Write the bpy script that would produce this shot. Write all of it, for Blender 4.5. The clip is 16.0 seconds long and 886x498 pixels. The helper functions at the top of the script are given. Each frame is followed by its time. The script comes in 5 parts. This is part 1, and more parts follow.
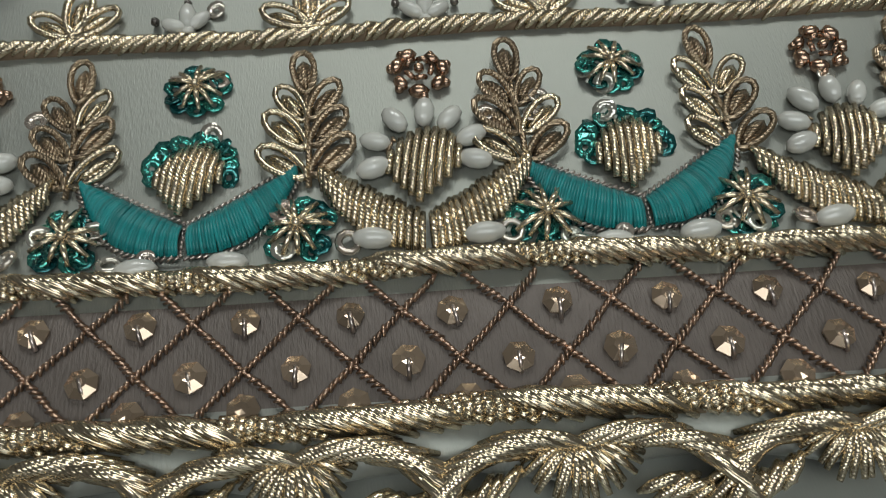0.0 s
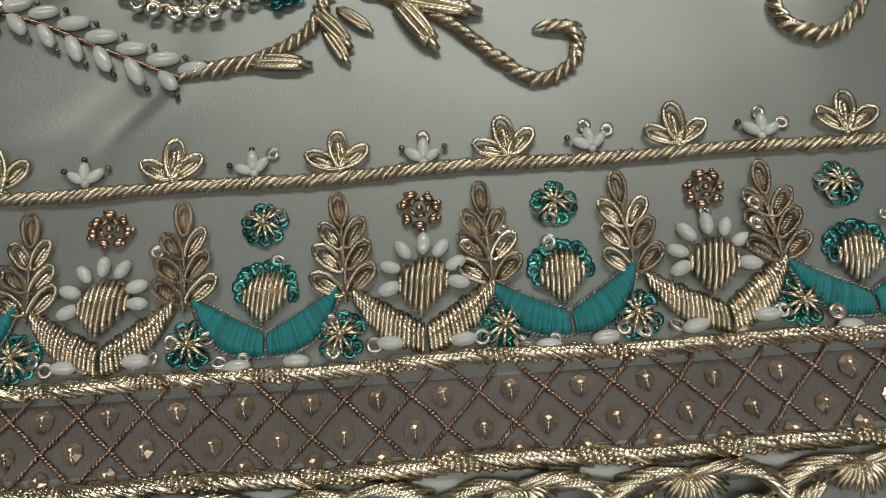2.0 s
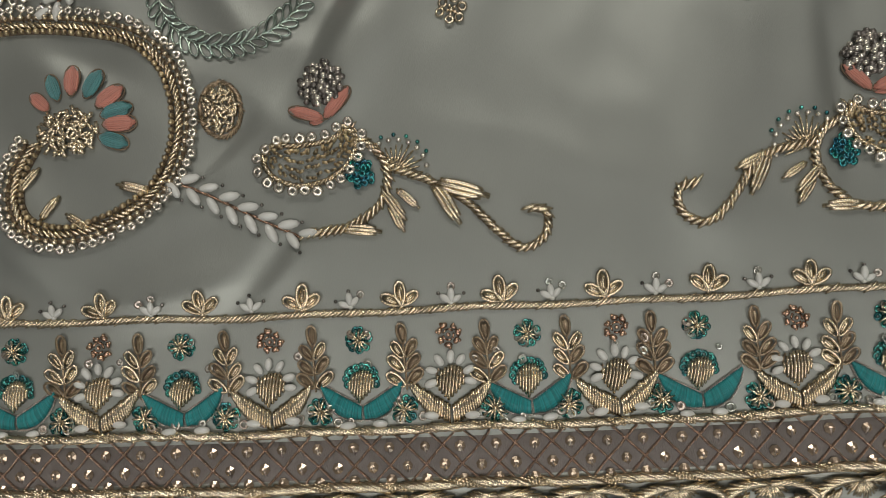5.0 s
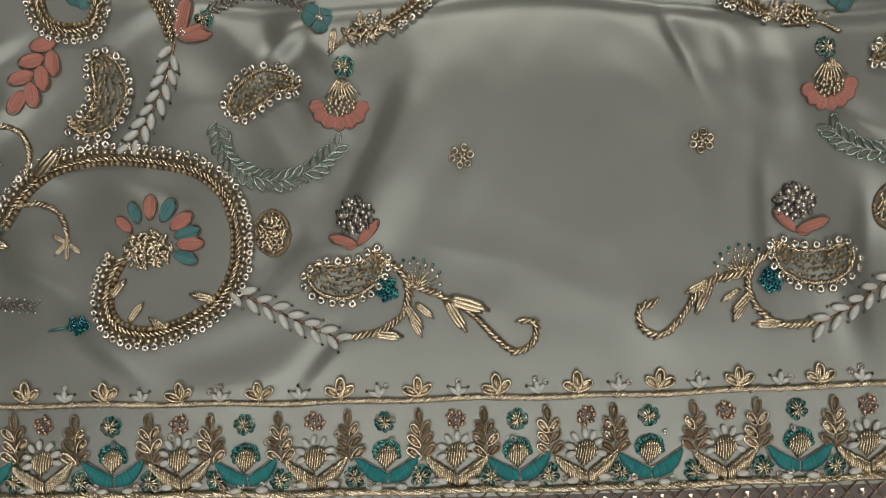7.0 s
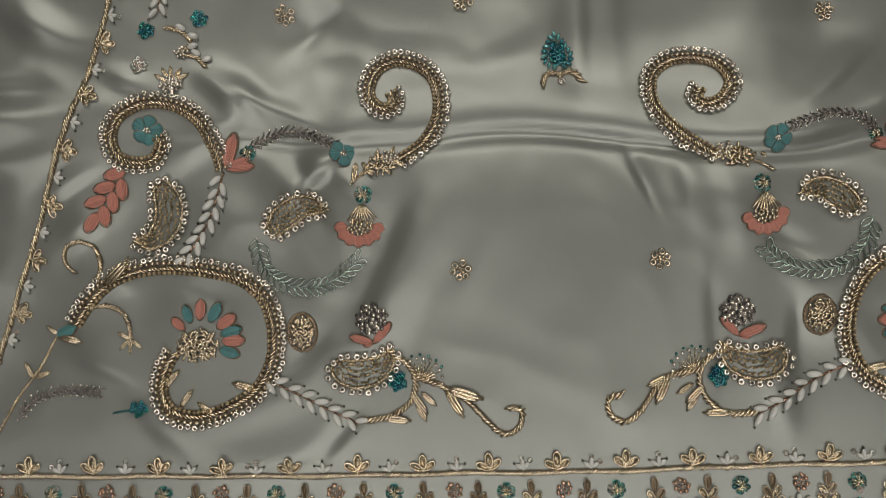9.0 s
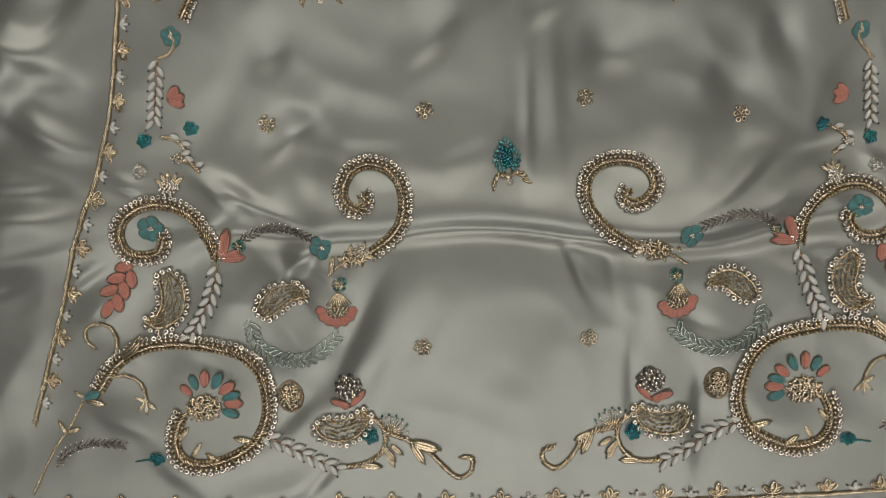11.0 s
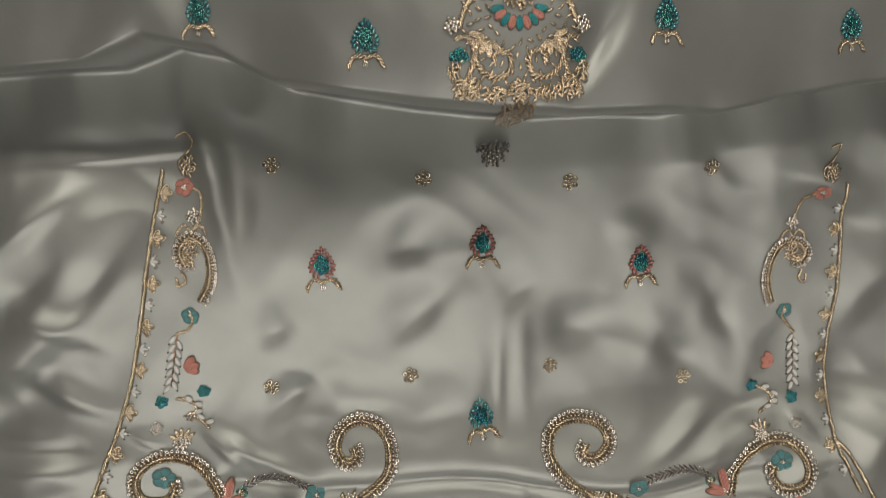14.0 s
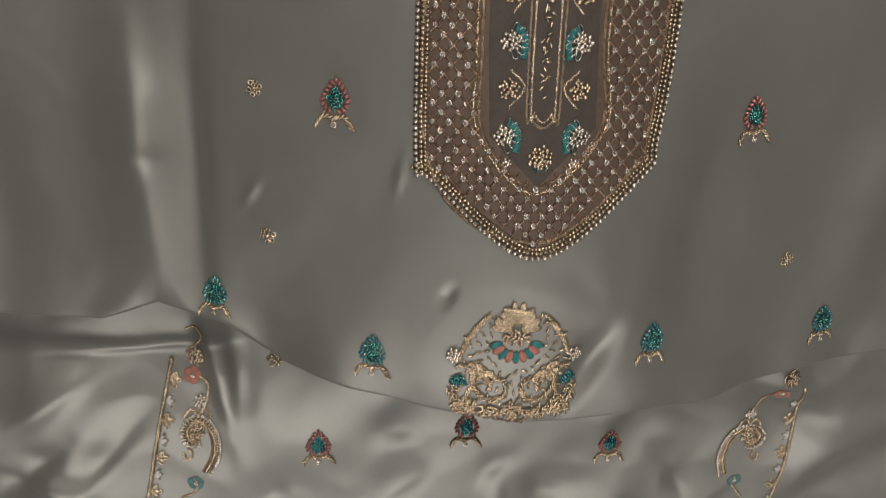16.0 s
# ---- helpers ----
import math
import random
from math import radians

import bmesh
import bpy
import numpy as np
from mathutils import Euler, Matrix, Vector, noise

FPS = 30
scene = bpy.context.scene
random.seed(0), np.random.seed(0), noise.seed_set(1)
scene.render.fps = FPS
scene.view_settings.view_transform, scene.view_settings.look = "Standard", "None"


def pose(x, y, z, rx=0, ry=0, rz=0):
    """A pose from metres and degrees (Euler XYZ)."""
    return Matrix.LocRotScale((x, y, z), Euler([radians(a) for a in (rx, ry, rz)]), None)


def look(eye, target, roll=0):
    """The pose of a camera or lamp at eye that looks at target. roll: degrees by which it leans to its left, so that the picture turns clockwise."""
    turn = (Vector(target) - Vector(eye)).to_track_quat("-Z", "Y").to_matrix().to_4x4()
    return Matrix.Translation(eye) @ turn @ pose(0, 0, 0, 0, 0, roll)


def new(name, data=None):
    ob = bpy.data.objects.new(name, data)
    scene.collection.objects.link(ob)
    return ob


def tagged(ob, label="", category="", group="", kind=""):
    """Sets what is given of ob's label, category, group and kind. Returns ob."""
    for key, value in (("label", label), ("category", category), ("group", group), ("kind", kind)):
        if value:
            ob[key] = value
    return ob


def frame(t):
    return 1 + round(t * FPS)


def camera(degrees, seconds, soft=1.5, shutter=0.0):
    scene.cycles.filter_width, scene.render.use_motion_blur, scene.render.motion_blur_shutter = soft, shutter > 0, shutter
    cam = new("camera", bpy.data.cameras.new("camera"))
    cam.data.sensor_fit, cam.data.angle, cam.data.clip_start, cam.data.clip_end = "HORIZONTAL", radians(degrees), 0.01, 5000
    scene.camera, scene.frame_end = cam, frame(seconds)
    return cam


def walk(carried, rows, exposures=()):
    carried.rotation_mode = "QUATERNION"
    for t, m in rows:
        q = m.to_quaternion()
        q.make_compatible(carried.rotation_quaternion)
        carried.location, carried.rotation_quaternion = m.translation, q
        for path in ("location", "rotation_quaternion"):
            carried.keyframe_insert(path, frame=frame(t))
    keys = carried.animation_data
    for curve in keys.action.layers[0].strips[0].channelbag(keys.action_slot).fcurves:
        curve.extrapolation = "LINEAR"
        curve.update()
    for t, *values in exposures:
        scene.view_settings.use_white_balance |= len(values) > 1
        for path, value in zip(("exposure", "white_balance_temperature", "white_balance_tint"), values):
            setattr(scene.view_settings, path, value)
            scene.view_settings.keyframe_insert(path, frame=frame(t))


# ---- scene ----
cam = camera(58.0, 16.0, soft=0.8, shutter=0.3)
PATH = [
    (0, pose(0.0012, -0.0499, 0.0910, 31.00, 0.58, -5.87)),
    (0.5, pose(0.0014, -0.0476, 0.1043, 29.41, 1.07, -6.02)),
    (1, pose(0.0035, -0.0436, 0.1189, 26.92, 1.53, -6.05)),
    (1.5, pose(0.0061, -0.0374, 0.1407, 24.03, 1.61, -6.15)),
    (2, pose(0.0064, -0.0380, 0.1537, 21.95, 1.45, -6.11)),
    (2.5, pose(0.0071, -0.0289, 0.1722, 19.20, 1.46, -6.20)),
    (3, pose(0.0068, -0.0248, 0.1913, 17.45, 1.37, -6.07)),
    (3.5, pose(0.0052, -0.0148, 0.2127, 14.17, 1.18, -5.86)),
    (3.7, pose(0.0057, -0.0088, 0.2229, 12.77, 1.23, -5.88)),
    (5.8, pose(0.0219, 0.0721, 0.3144, 0.48, 3.27, -4.26)),
    (6, pose(0.0214, 0.0804, 0.3200, -0.18, 3.02, -4.16)),
    (6.5, pose(0.0160, 0.0988, 0.3395, -1.20, 1.60, -4.25)),
    (7, pose(0.0150, 0.1122, 0.3602, -0.99, 1.52, -4.26)),
    (7.5, pose(0.0178, 0.1240, 0.3799, 0.05, 1.67, -4.32)),
    (8, pose(0.0166, 0.1280, 0.3871, 0.67, 1.70, -4.29)),
    (8.5, pose(0.0172, 0.1400, 0.4069, 0.63, 1.54, -4.08)),
    (9, pose(0.0191, 0.1486, 0.4313, 1.30, 1.62, -3.84)),
    (9.2, pose(0.0211, 0.1546, 0.4382, 1.20, 1.70, -3.78)),
    (11.3, pose(0.0428, 0.2962, 0.5118, -8.71, -0.22, -3.75)),
    (11.5, pose(0.0446, 0.3057, 0.5189, -8.78, -0.43, -3.65)),
    (12, pose(0.0448, 0.3284, 0.5261, -8.06, -1.06, -3.56)),
    (12.5, pose(0.0370, 0.3426, 0.5323, -6.33, -1.83, -3.49)),
    (13, pose(0.0260, 0.3630, 0.5375, -5.06, -2.80, -3.13)),
    (13.5, pose(0.0222, 0.4051, 0.5481, -5.58, -3.11, -2.26)),
    (14, pose(0.0289, 0.4479, 0.5532, -6.14, -2.75, -1.91)),
    (14.5, pose(0.0216, 0.4906, 0.5575, -5.52, -3.61, -1.06)),
    (15, pose(0.0205, 0.5888, 0.5605, -10.66, -3.61, 0.30)),
    (15.5, pose(0.0194, 0.6421, 0.5664, -13.29, -3.04, 2.02)),
    (16, pose(0.0186, 0.6880, 0.5427, -16.18, -3.59, 1.98)),]
walk(cam, PATH, exposures=[(0.0, -0.17, 6050, 3), (3.5, -0.14, 6350, 8), (7.0, -0.27, 6450, 9), (8.5, -0.28, 6500, 10), (11.4, -0.18, 6550, 11), (12.5, 0.12, 6550, 11), (14.0, 0.05, 6600, 13),
                           (16.0, -0.12, 6700, 17)])

# ---- light: a ceiling lamp on the neck side, and two added fill lamps ----
world = bpy.data.worlds.new("World")
scene.world = world
world.use_nodes = True
world.node_tree.nodes["Background"].inputs[0].default_value = (0.75, 0.85, 1.0, 1)
world.node_tree.nodes["Background"].inputs[1].default_value = 0.06


def area_lamp(name, m, sx, sy, watts, colour):
    data = bpy.data.lights.new(name, "AREA")
    data.shape, data.size, data.size_y, data.energy, data.color = "RECTANGLE", sx, sy, watts, colour
    ob = new(name, data)
    ob.matrix_world = m
    return ob


# weak fill added on the hem side; no window is known there
area_lamp("hem_fill", look((0.1, -2.35, 0.72), (0.1, 0.45, 0.08)), 1.4, 0.7, 4, (0.93, 0.97, 1.0))
area_lamp("ceiling_light", look((0.25, 1.72, 2.05), (0.15, 0.4, 0.0)), 2.2, 0.8, 54, (1.0, 0.965, 0.91))
# broad overhead fill, added to give the satin its sheen
area_lamp("sheen_fill", look((0.10, -0.4, 2.05), (0.1, 0.1, 0.0)), 2.4, 1.7, 46, (1.0, 0.975, 0.94))

# ---- materials ----


def material(name, colour, rough=0.5, metal=0.0, vary=0.0, grain=0.0, grain_scale=900.0, spec=0.5, coat=0.0, stain=0.0,
             stain_scale=60.0, alpha=1.0, island=True, aniso=0.0, sheen=0.0, second=None):
    mat = bpy.data.materials.new(name)
    mat.use_nodes = True
    nt = mat.node_tree
    b = nt.nodes["Principled BSDF"]
    b.inputs["Roughness"].default_value, b.inputs["Metallic"].default_value = rough, metal
    b.inputs["Specular IOR Level"].default_value, b.inputs["Coat Weight"].default_value = spec, coat
    b.inputs["Alpha"].default_value, b.inputs["Anisotropic"].default_value = alpha, aniso
    b.inputs["Sheen Weight"].default_value = sheen
    tc = nt.nodes.new("ShaderNodeTexCoord")
    mix = nt.nodes.new("ShaderNodeMix")
    mix.data_type = "RGBA"
    dark = tuple(c * (1 - vary) for c in colour)
    mix.inputs[6].default_value = (*(second or dark), 1)
    mix.inputs[7].default_value = (*colour, 1)
    last = mix.outputs[2]
    if island:
        geo = nt.nodes.new("ShaderNodeNewGeometry")
        info = nt.nodes.new("ShaderNodeObjectInfo")
        add = nt.nodes.new("ShaderNodeMath")
        add.operation = "ADD"
        fr = nt.nodes.new("ShaderNodeMath")
        fr.operation = "FRACT"
        nt.links.new(geo.outputs["Random Per Island"], add.inputs[0])
        nt.links.new(info.outputs["Random"], add.inputs[1])
        nt.links.new(add.outputs[0], fr.inputs[0])
        nt.links.new(fr.outputs[0], mix.inputs[0])
    else:
        n0 = nt.nodes.new("ShaderNodeTexNoise")
        n0.inputs["Scale"].default_value = stain_scale * 6
        nt.links.new(tc.outputs["Object"], n0.inputs["Vector"])
        nt.links.new(n0.outputs[0], mix.inputs[0])
    if stain:
        n1 = nt.nodes.new("ShaderNodeTexNoise")
        n1.inputs["Scale"].default_value, n1.inputs["Detail"].default_value = stain_scale, 4
        nt.links.new(tc.outputs["Object"], n1.inputs["Vector"])
        ramp = nt.nodes.new("ShaderNodeMapRange")
        ramp.inputs[1].default_value, ramp.inputs[2].default_value = 0.3, 0.7
        ramp.inputs[3].default_value, ramp.inputs[4].default_value = 1 - stain, 1
        nt.links.new(n1.outputs[0], ramp.inputs[0])
        mul = nt.nodes.new("ShaderNodeVectorMath")
        mul.operation = "SCALE"
        nt.links.new(last, mul.inputs[0])
        nt.links.new(ramp.outputs[0], mul.inputs[3])
        last = mul.outputs[0]
    nt.links.new(last, b.inputs["Base Color"])
    if grain:
        n2 = nt.nodes.new("ShaderNodeTexNoise")
        n2.inputs["Scale"].default_value, n2.inputs["Detail"].default_value = grain_scale, 3
        nt.links.new(tc.outputs["Object"], n2.inputs["Vector"])
        bump = nt.nodes.new("ShaderNodeBump")
        bump.inputs["Strength"].default_value, bump.inputs["Distance"].default_value = grain, 0.0004
        nt.links.new(n2.outputs[0], bump.inputs["Height"])
        nt.links.new(bump.outputs[0], b.inputs["Normal"])
    return mat


def coiled(mat, per_metre, depth):
    """Fine wound rings, as on the metal wire used in this kind of embroidery."""
    nt = mat.node_tree
    tc = nt.nodes.new("ShaderNodeTexCoord")
    wave = nt.nodes.new("ShaderNodeTexWave")
    wave.bands_direction = "DIAGONAL"
    wave.inputs["Scale"].default_value, wave.inputs["Distortion"].default_value = per_metre, 1.5
    wave.inputs["Detail"].default_value = 1
    nt.links.new(tc.outputs["Object"], wave.inputs["Vector"])
    bump = nt.nodes.new("ShaderNodeBump")
    bump.inputs["Strength"].default_value, bump.inputs["Distance"].default_value = depth, 0.0003
    nt.links.new(wave.outputs[1], bump.inputs["Height"])
    nt.links.new(bump.outputs[0], nt.nodes["Principled BSDF"].inputs["Normal"])
    return mat


def woven(mat, strength=0.22, fine=(3600, 700, 1)):
    """Fine crosswise threads of the satin, seen only close by."""
    nt = mat.node_tree
    tc = nt.nodes.new("ShaderNodeTexCoord")
    maps = nt.nodes.new("ShaderNodeMapping")
    maps.inputs["Scale"].default_value = fine
    n = nt.nodes.new("ShaderNodeTexNoise")
    n.inputs["Scale"].default_value, n.inputs["Detail"].default_value = 1.0, 2
    nt.links.new(tc.outputs["Object"], maps.inputs["Vector"])
    nt.links.new(maps.outputs[0], n.inputs["Vector"])
    bump = nt.nodes.new("ShaderNodeBump")
    bump.inputs["Strength"].default_value, bump.inputs["Distance"].default_value = strength, 0.0002
    nt.links.new(n.outputs[0], bump.inputs["Height"])
    nt.links.new(bump.outputs[0], nt.nodes["Principled BSDF"].inputs["Normal"])
    return mat


SATIN = woven(material("satin", (0.350, 0.358, 0.320), 0.46, 0.68, 0.1, stain=0.12, stain_scale=9, island=False, sheen=0.15))
ORGANZA = woven(material("organza_band", (0.185, 0.155, 0.135), 0.5, 0.2, 0.25, stain=0.2, stain_scale=70, island=False), 0.9, (2600, 500, 1))
GOLD = coiled(material("gold_wire", (0.82, 0.70, 0.50), 0.22, 0.95, 0.3), 900, 0.22)
GOLD_PLAIN = material("gold_bead", (0.86, 0.74, 0.54), 0.22, 0.9, 0.35)
ANTIQUE = coiled(material("antique_gold_wire", (0.52, 0.40, 0.27), 0.32, 0.9, 0.35), 900, 0.5)
ROSE = material("rose_gold_bead", (0.68, 0.46, 0.33), 0.25, 1.0, 0.3)
CRYSTAL = material("silver_lined_bead", (0.88, 0.82, 0.70), 0.16, 0.8, 0.3, coat=0.5)
PEARL = material("pearl", (0.68, 0.67, 0.61), 0.2, 0.0, 0.12, coat=0.5, spec=0.7)
SMOKE = material("smoky_bead", (0.30, 0.27, 0.24), 0.2, 0.7, 0.6)
GREEN_WIRE = material("pale_green_wire", (0.46, 0.55, 0.47), 0.25, 0.9, 0.35)
TEAL = material("teal_thread", (0.018, 0.27, 0.27), 0.4, 0.0, 0.4, grain=0.3, sheen=0.1)
TEAL_SOFT = material("dusty_teal_thread", (0.085, 0.26, 0.255), 0.5, 0.0, 0.35, grain=0.3, sheen=0.3)
CORAL = material("coral_thread", (0.58, 0.23, 0.165), 0.5, 0.0, 0.25, grain=0.3, sheen=0.3)
SEQUIN = material("teal_sequin", (0.09, 0.40, 0.33), 0.12, 0.75, 0.3, coat=0.6, second=(0.015, 0.12, 0.13))
SEQUIN_BLUE = material("blue_green_sequin", (0.02, 0.16, 0.24), 0.12, 0.8, 0.3, coat=0.6, second=(0.03, 0.28, 0.22))
SEQUIN_PALE = material("clear_sequin", (0.62, 0.66, 0.58), 0.10, 0.7, 0.4, coat=0.6, second=(0.62, 0.50, 0.42))
BRIGHT = coiled(material("bright_gold_wire", (0.84, 0.70, 0.49), 0.26, 0.85, 0.2), 900, 0.5)
AQUA = material("aqua_bead", (0.20, 0.50, 0.47), 0.16, 0.5, 0.4, coat=0.5, second=(0.03, 0.22, 0.26))
CHAMPAGNE = material("champagne_gem", (0.60, 0.46, 0.33), 0.13, 0.7, 0.35, coat=0.6)
THREAD = material("mauve_metal_thread", (0.70, 0.60, 0.54), 0.3, 0.9, 0.45)
# padding and petal rims; under stitches the dark brown stands in for shade
CORE = material("gap_shade_and_rim_thread", (0.22, 0.155, 0.095), 0.7, 0.0, 0.4, grain=0.4)
COPPER = material("copper_thread", (0.62, 0.43, 0.31), 0.3, 0.9, 0.4)
DULL = material("dull_gold_chip", (0.72, 0.57, 0.35), 0.3, 0.9, 0.55)
INLAY = woven(material("inlay_cloth", (0.105, 0.088, 0.07), 0.55, 0.2, 0.25, stain=0.2, stain_scale=70, island=False), 0.6, (2600, 500, 1))
WALL = material("wall_paint", (0.30, 0.29, 0.275), 0.8, 0, 0.06, stain=0.08, stain_scale=3, island=False, grain=0.1, grain_scale=200)
FLOOR = material("floor_wood", (0.22, 0.15, 0.10), 0.5, 0, 0.3, stain=0.3, stain_scale=6, island=False)
LINEN = material("grey_linen", (0.16, 0.16, 0.15), 0.8, 0, 0.2, stain=0.15, stain_scale=20, island=False, grain=0.3, grain_scale=1500)

# ---- the lie of the cloth ----
MM = 0.001
RIDGE_X = (-0.40, -0.22, -0.15, -0.115, -0.075, -0.04, 0, 0.04, 0.08, 0.12, 0.17, 0.205, 0.24, 0.29, 0.34, 0.55)
RIDGE_Y = (0.50, 0.506, 0.508, 0.521, 0.512, 0.492, 0.484, 0.477, 0.472, 0.469, 0.470, 0.468, 0.475, 0.483, 0.488, 0.49)


def smooth(a, b, v):
    u = np.clip((v - a) / (b - a), 0, 1)
    return u * u * (3 - 2 * u)


def fold(x, y, x0, y0, x1, y1, high, wide, near=0.75, far_side=1.35):
    """A soft crease between two places, steeper on one flank, fading out at its ends."""
    dx, dy = x1 - x0, y1 - y0
    far = math.hypot(dx, dy)
    s = ((x - x0) * dx + (y - y0) * dy) / far
    d = ((x - x0) * dy - (y - y0) * dx) / far
    w = wide * np.where(d > 0, near, far_side)
    return high * np.exp(-(d / w) ** 2 - ((s / far - 0.5) / 0.42) ** 2)


WAVES = [(random.Random(31 + i).uniform(0, 6.283), random.Random(71 + i).uniform(0.7, 1.3), random.Random(131 + i).uniform(0, 6.283)) for i in range(26)]


def ripples(x, y, k0, first, count):
    """Aimless unevenness: waves of all directions round a wave number."""
    z = 0
    for turn, q, shift in WAVES[first:first + count]:
        z = z + np.sin(k0 * q * (x * math.cos(turn) + y * math.sin(turn)) + shift)
    return z / math.sqrt(count)


FOLDS = (
    # the crease across the panel: the upper cloth lies over the lower
    (-0.13, 0.224, 0.04, 0.212, -0.0024, 0.0050, 1.0, 1.0), (0.0, 0.212, 0.17, 0.214, -0.0026, 0.0050, 1.0, 1.0), (0.13, 0.215, 0.33, 0.203, -0.0040, 0.0075, 1.0, 1.0),
    (-0.12, 0.240, 0.03, 0.230, 0.0022, 0.014, 1.0, 1.6), (0.0, 0.230, 0.18, 0.231, 0.0024, 0.014, 1.0, 1.6), (0.15, 0.230, 0.32, 0.220, 0.0030, 0.014, 1.0, 1.6),
    (-0.30, 0.258, -0.17, 0.240, 0.0085, 0.012, 2.2, 1.0), (-0.28, 0.225, -0.18, 0.222, 0.003, 0.008, 3.0, 0.9), (-0.26, 0.272, -0.20, 0.266, 0.003, 0.006),
    # diagonals
    (-0.060, 0.115, 0.004, 0.200, -0.0046, 0.013), (-0.035, 0.105, 0.02, 0.19, 0.0022, 0.018), (-0.085, 0.188, -0.035, 0.222, 0.0035, 0.007),
    (-0.14, 0.20, -0.10, 0.245, 0.0025, 0.009), (-0.12, 0.06, -0.05, 0.066, 0.0015, 0.010), (-0.075, 0.055, -0.045, 0.078, -0.0014, 0.005),
    (-0.20, 0.115, -0.15, 0.10, 0.0022, 0.008), (-0.125, 0.265, -0.10, 0.235, 0.003, 0.007),
    # crisp small creases round the corner embroidery
    (-0.112, 0.262, -0.085, 0.232, 0.0018, 0.005), (-0.10, 0.247, -0.055, 0.226, 0.0018, 0.005), (-0.075, 0.212, -0.055, 0.172, -0.0016, 0.006), (-0.205, 0.198, -0.168, 0.212, 0.0016, 0.005),
    (-0.095, 0.098, -0.058, 0.124, -0.0013, 0.006), (0.285, 0.19, 0.34, 0.212, 0.0024, 0.006), (0.20, 0.236, 0.245, 0.252, 0.0020, 0.007), (0.235, 0.196, 0.285, 0.172, -0.0024, 0.007),
    (-0.18, 0.152, -0.155, 0.142, 0.0014, 0.005), (-0.135, 0.145, -0.105, 0.135, -0.0012, 0.006), (0.19, 0.155, 0.215, 0.125, -0.0016, 0.006), (-0.27, 0.20, -0.225, 0.215, -0.0022, 0.006),
    (-0.055, 0.205, -0.025, 0.192, 0.0014, 0.005), (0.31, 0.245, 0.335, 0.225, 0.002, 0.006), (-0.165, 0.268, -0.145, 0.25, 0.0018, 0.005),
    # uprights below the crease
    (0.108, 0.212, 0.128, 0.160, -0.0021, 0.006), (0.145, 0.215, 0.150, 0.150, 0.0020, 0.010), (0.172, 0.208, 0.178, 0.130, 0.0018, 0.010),
    (0.158, 0.14, 0.150, 0.08, -0.0015, 0.009), (0.175, 0.10, 0.19, 0.06, 0.0014, 0.008), (0.20, 0.14, 0.22, 0.08, 0.002, 0.012),
    # above it: soft dents and an upright pleat
    (0.080, 0.235, 0.094, 0.330, -0.0022, 0.011), (0.094, 0.33, 0.125, 0.352, -0.0022, 0.012), (0.110, 0.245, 0.112, 0.35, 0.0020, 0.016),
    (0.006, 0.392, 0.042, 0.390, -0.0030, 0.015), (0.010, 0.330, 0.048, 0.356, -0.0034, 0.013), (0.136, 0.314, 0.176, 0.316, -0.0040, 0.015),
    (-0.082, 0.334, -0.045, 0.348, -0.0026, 0.011), (-0.080, 0.272, -0.030, 0.312, -0.0030, 0.011), (-0.06, 0.29, -0.02, 0.33, 0.0022, 0.016),
    (0.205, 0.32, 0.225, 0.27, -0.0024, 0.012), (0.24, 0.36, 0.275, 0.30, -0.0026, 0.014), (0.175, 0.42, 0.186, 0.38, 0.0024, 0.013),
    (0.02, 0.265, 0.06, 0.285, 0.0020, 0.014), (0.16, 0.265, 0.21, 0.25, 0.0026, 0.014), (-0.02, 0.42, 0.06, 0.43, 0.0016, 0.018),
    # the strip on one side
    (-0.116, 0.495, -0.094, 0.385, 0.0060, 0.014), (-0.088, 0.47, -0.084, 0.37, -0.0022, 0.010), (-0.26, 0.449, -0.085, 0.462, 0.0012, 0.006),
    (-0.265, 0.292, -0.186, 0.364, 0.0060, 0.016), (-0.26, 0.335, -0.20, 0.40, -0.0040, 0.013), (-0.24, 0.408, -0.185, 0.436, 0.0050, 0.012),
    (-0.25, 0.37, -0.17, 0.335, 0.0030, 0.010), (-0.23, 0.31, -0.18, 0.285, 0.0030, 0.009), (-0.20, 0.355, -0.16, 0.40, -0.0030, 0.010),
    (0.35, 0.31, 0.42, 0.40, 0.005, 0.02), (0.24, 0.24, 0.30, 0.26, -0.003, 0.012), (0.36, 0.20, 0.42, 0.26, 0.005, 0.016), (0.30, 0.43, 0.38, 0.40, 0.004, 0.014),
    # above the ridge
    (-0.078, 0.53, -0.080, 0.70, -0.0050, 0.010), (-0.112, 0.54, -0.122, 0.70, 0.0060, 0.020), (0.120, 0.480, 0.140, 0.520, -0.0045, 0.008),
    (0.205, 0.62, 0.180, 0.53, -0.0030, 0.020), (0.29, 0.52, 0.33, 0.64, 0.0040, 0.022), (-0.2, 0.53, -0.22, 0.66, -0.005, 0.02), (-0.15, 0.60, -0.10, 0.61, 0.002, 0.012),
    (-0.17, 0.512, -0.13, 0.535, 0.003, 0.010), (0.045, 0.546, 0.052, 0.558, -0.0012, 0.003), (0.016, 0.603, 0.022, 0.622, 0.0010, 0.002), (-0.05, 0.585, -0.044, 0.60, 0.001, 0.002),
    (-0.17, 0.10, -0.12, 0.065, 0.002, 0.012), (-0.20, 0.17, -0.16, 0.19, 0.003, 0.010), (0.205, 0.115, 0.20, 0.065, -0.0022, 0.008), (0.085, 0.10, 0.09, 0.055, 0.0012, 0.012),
)


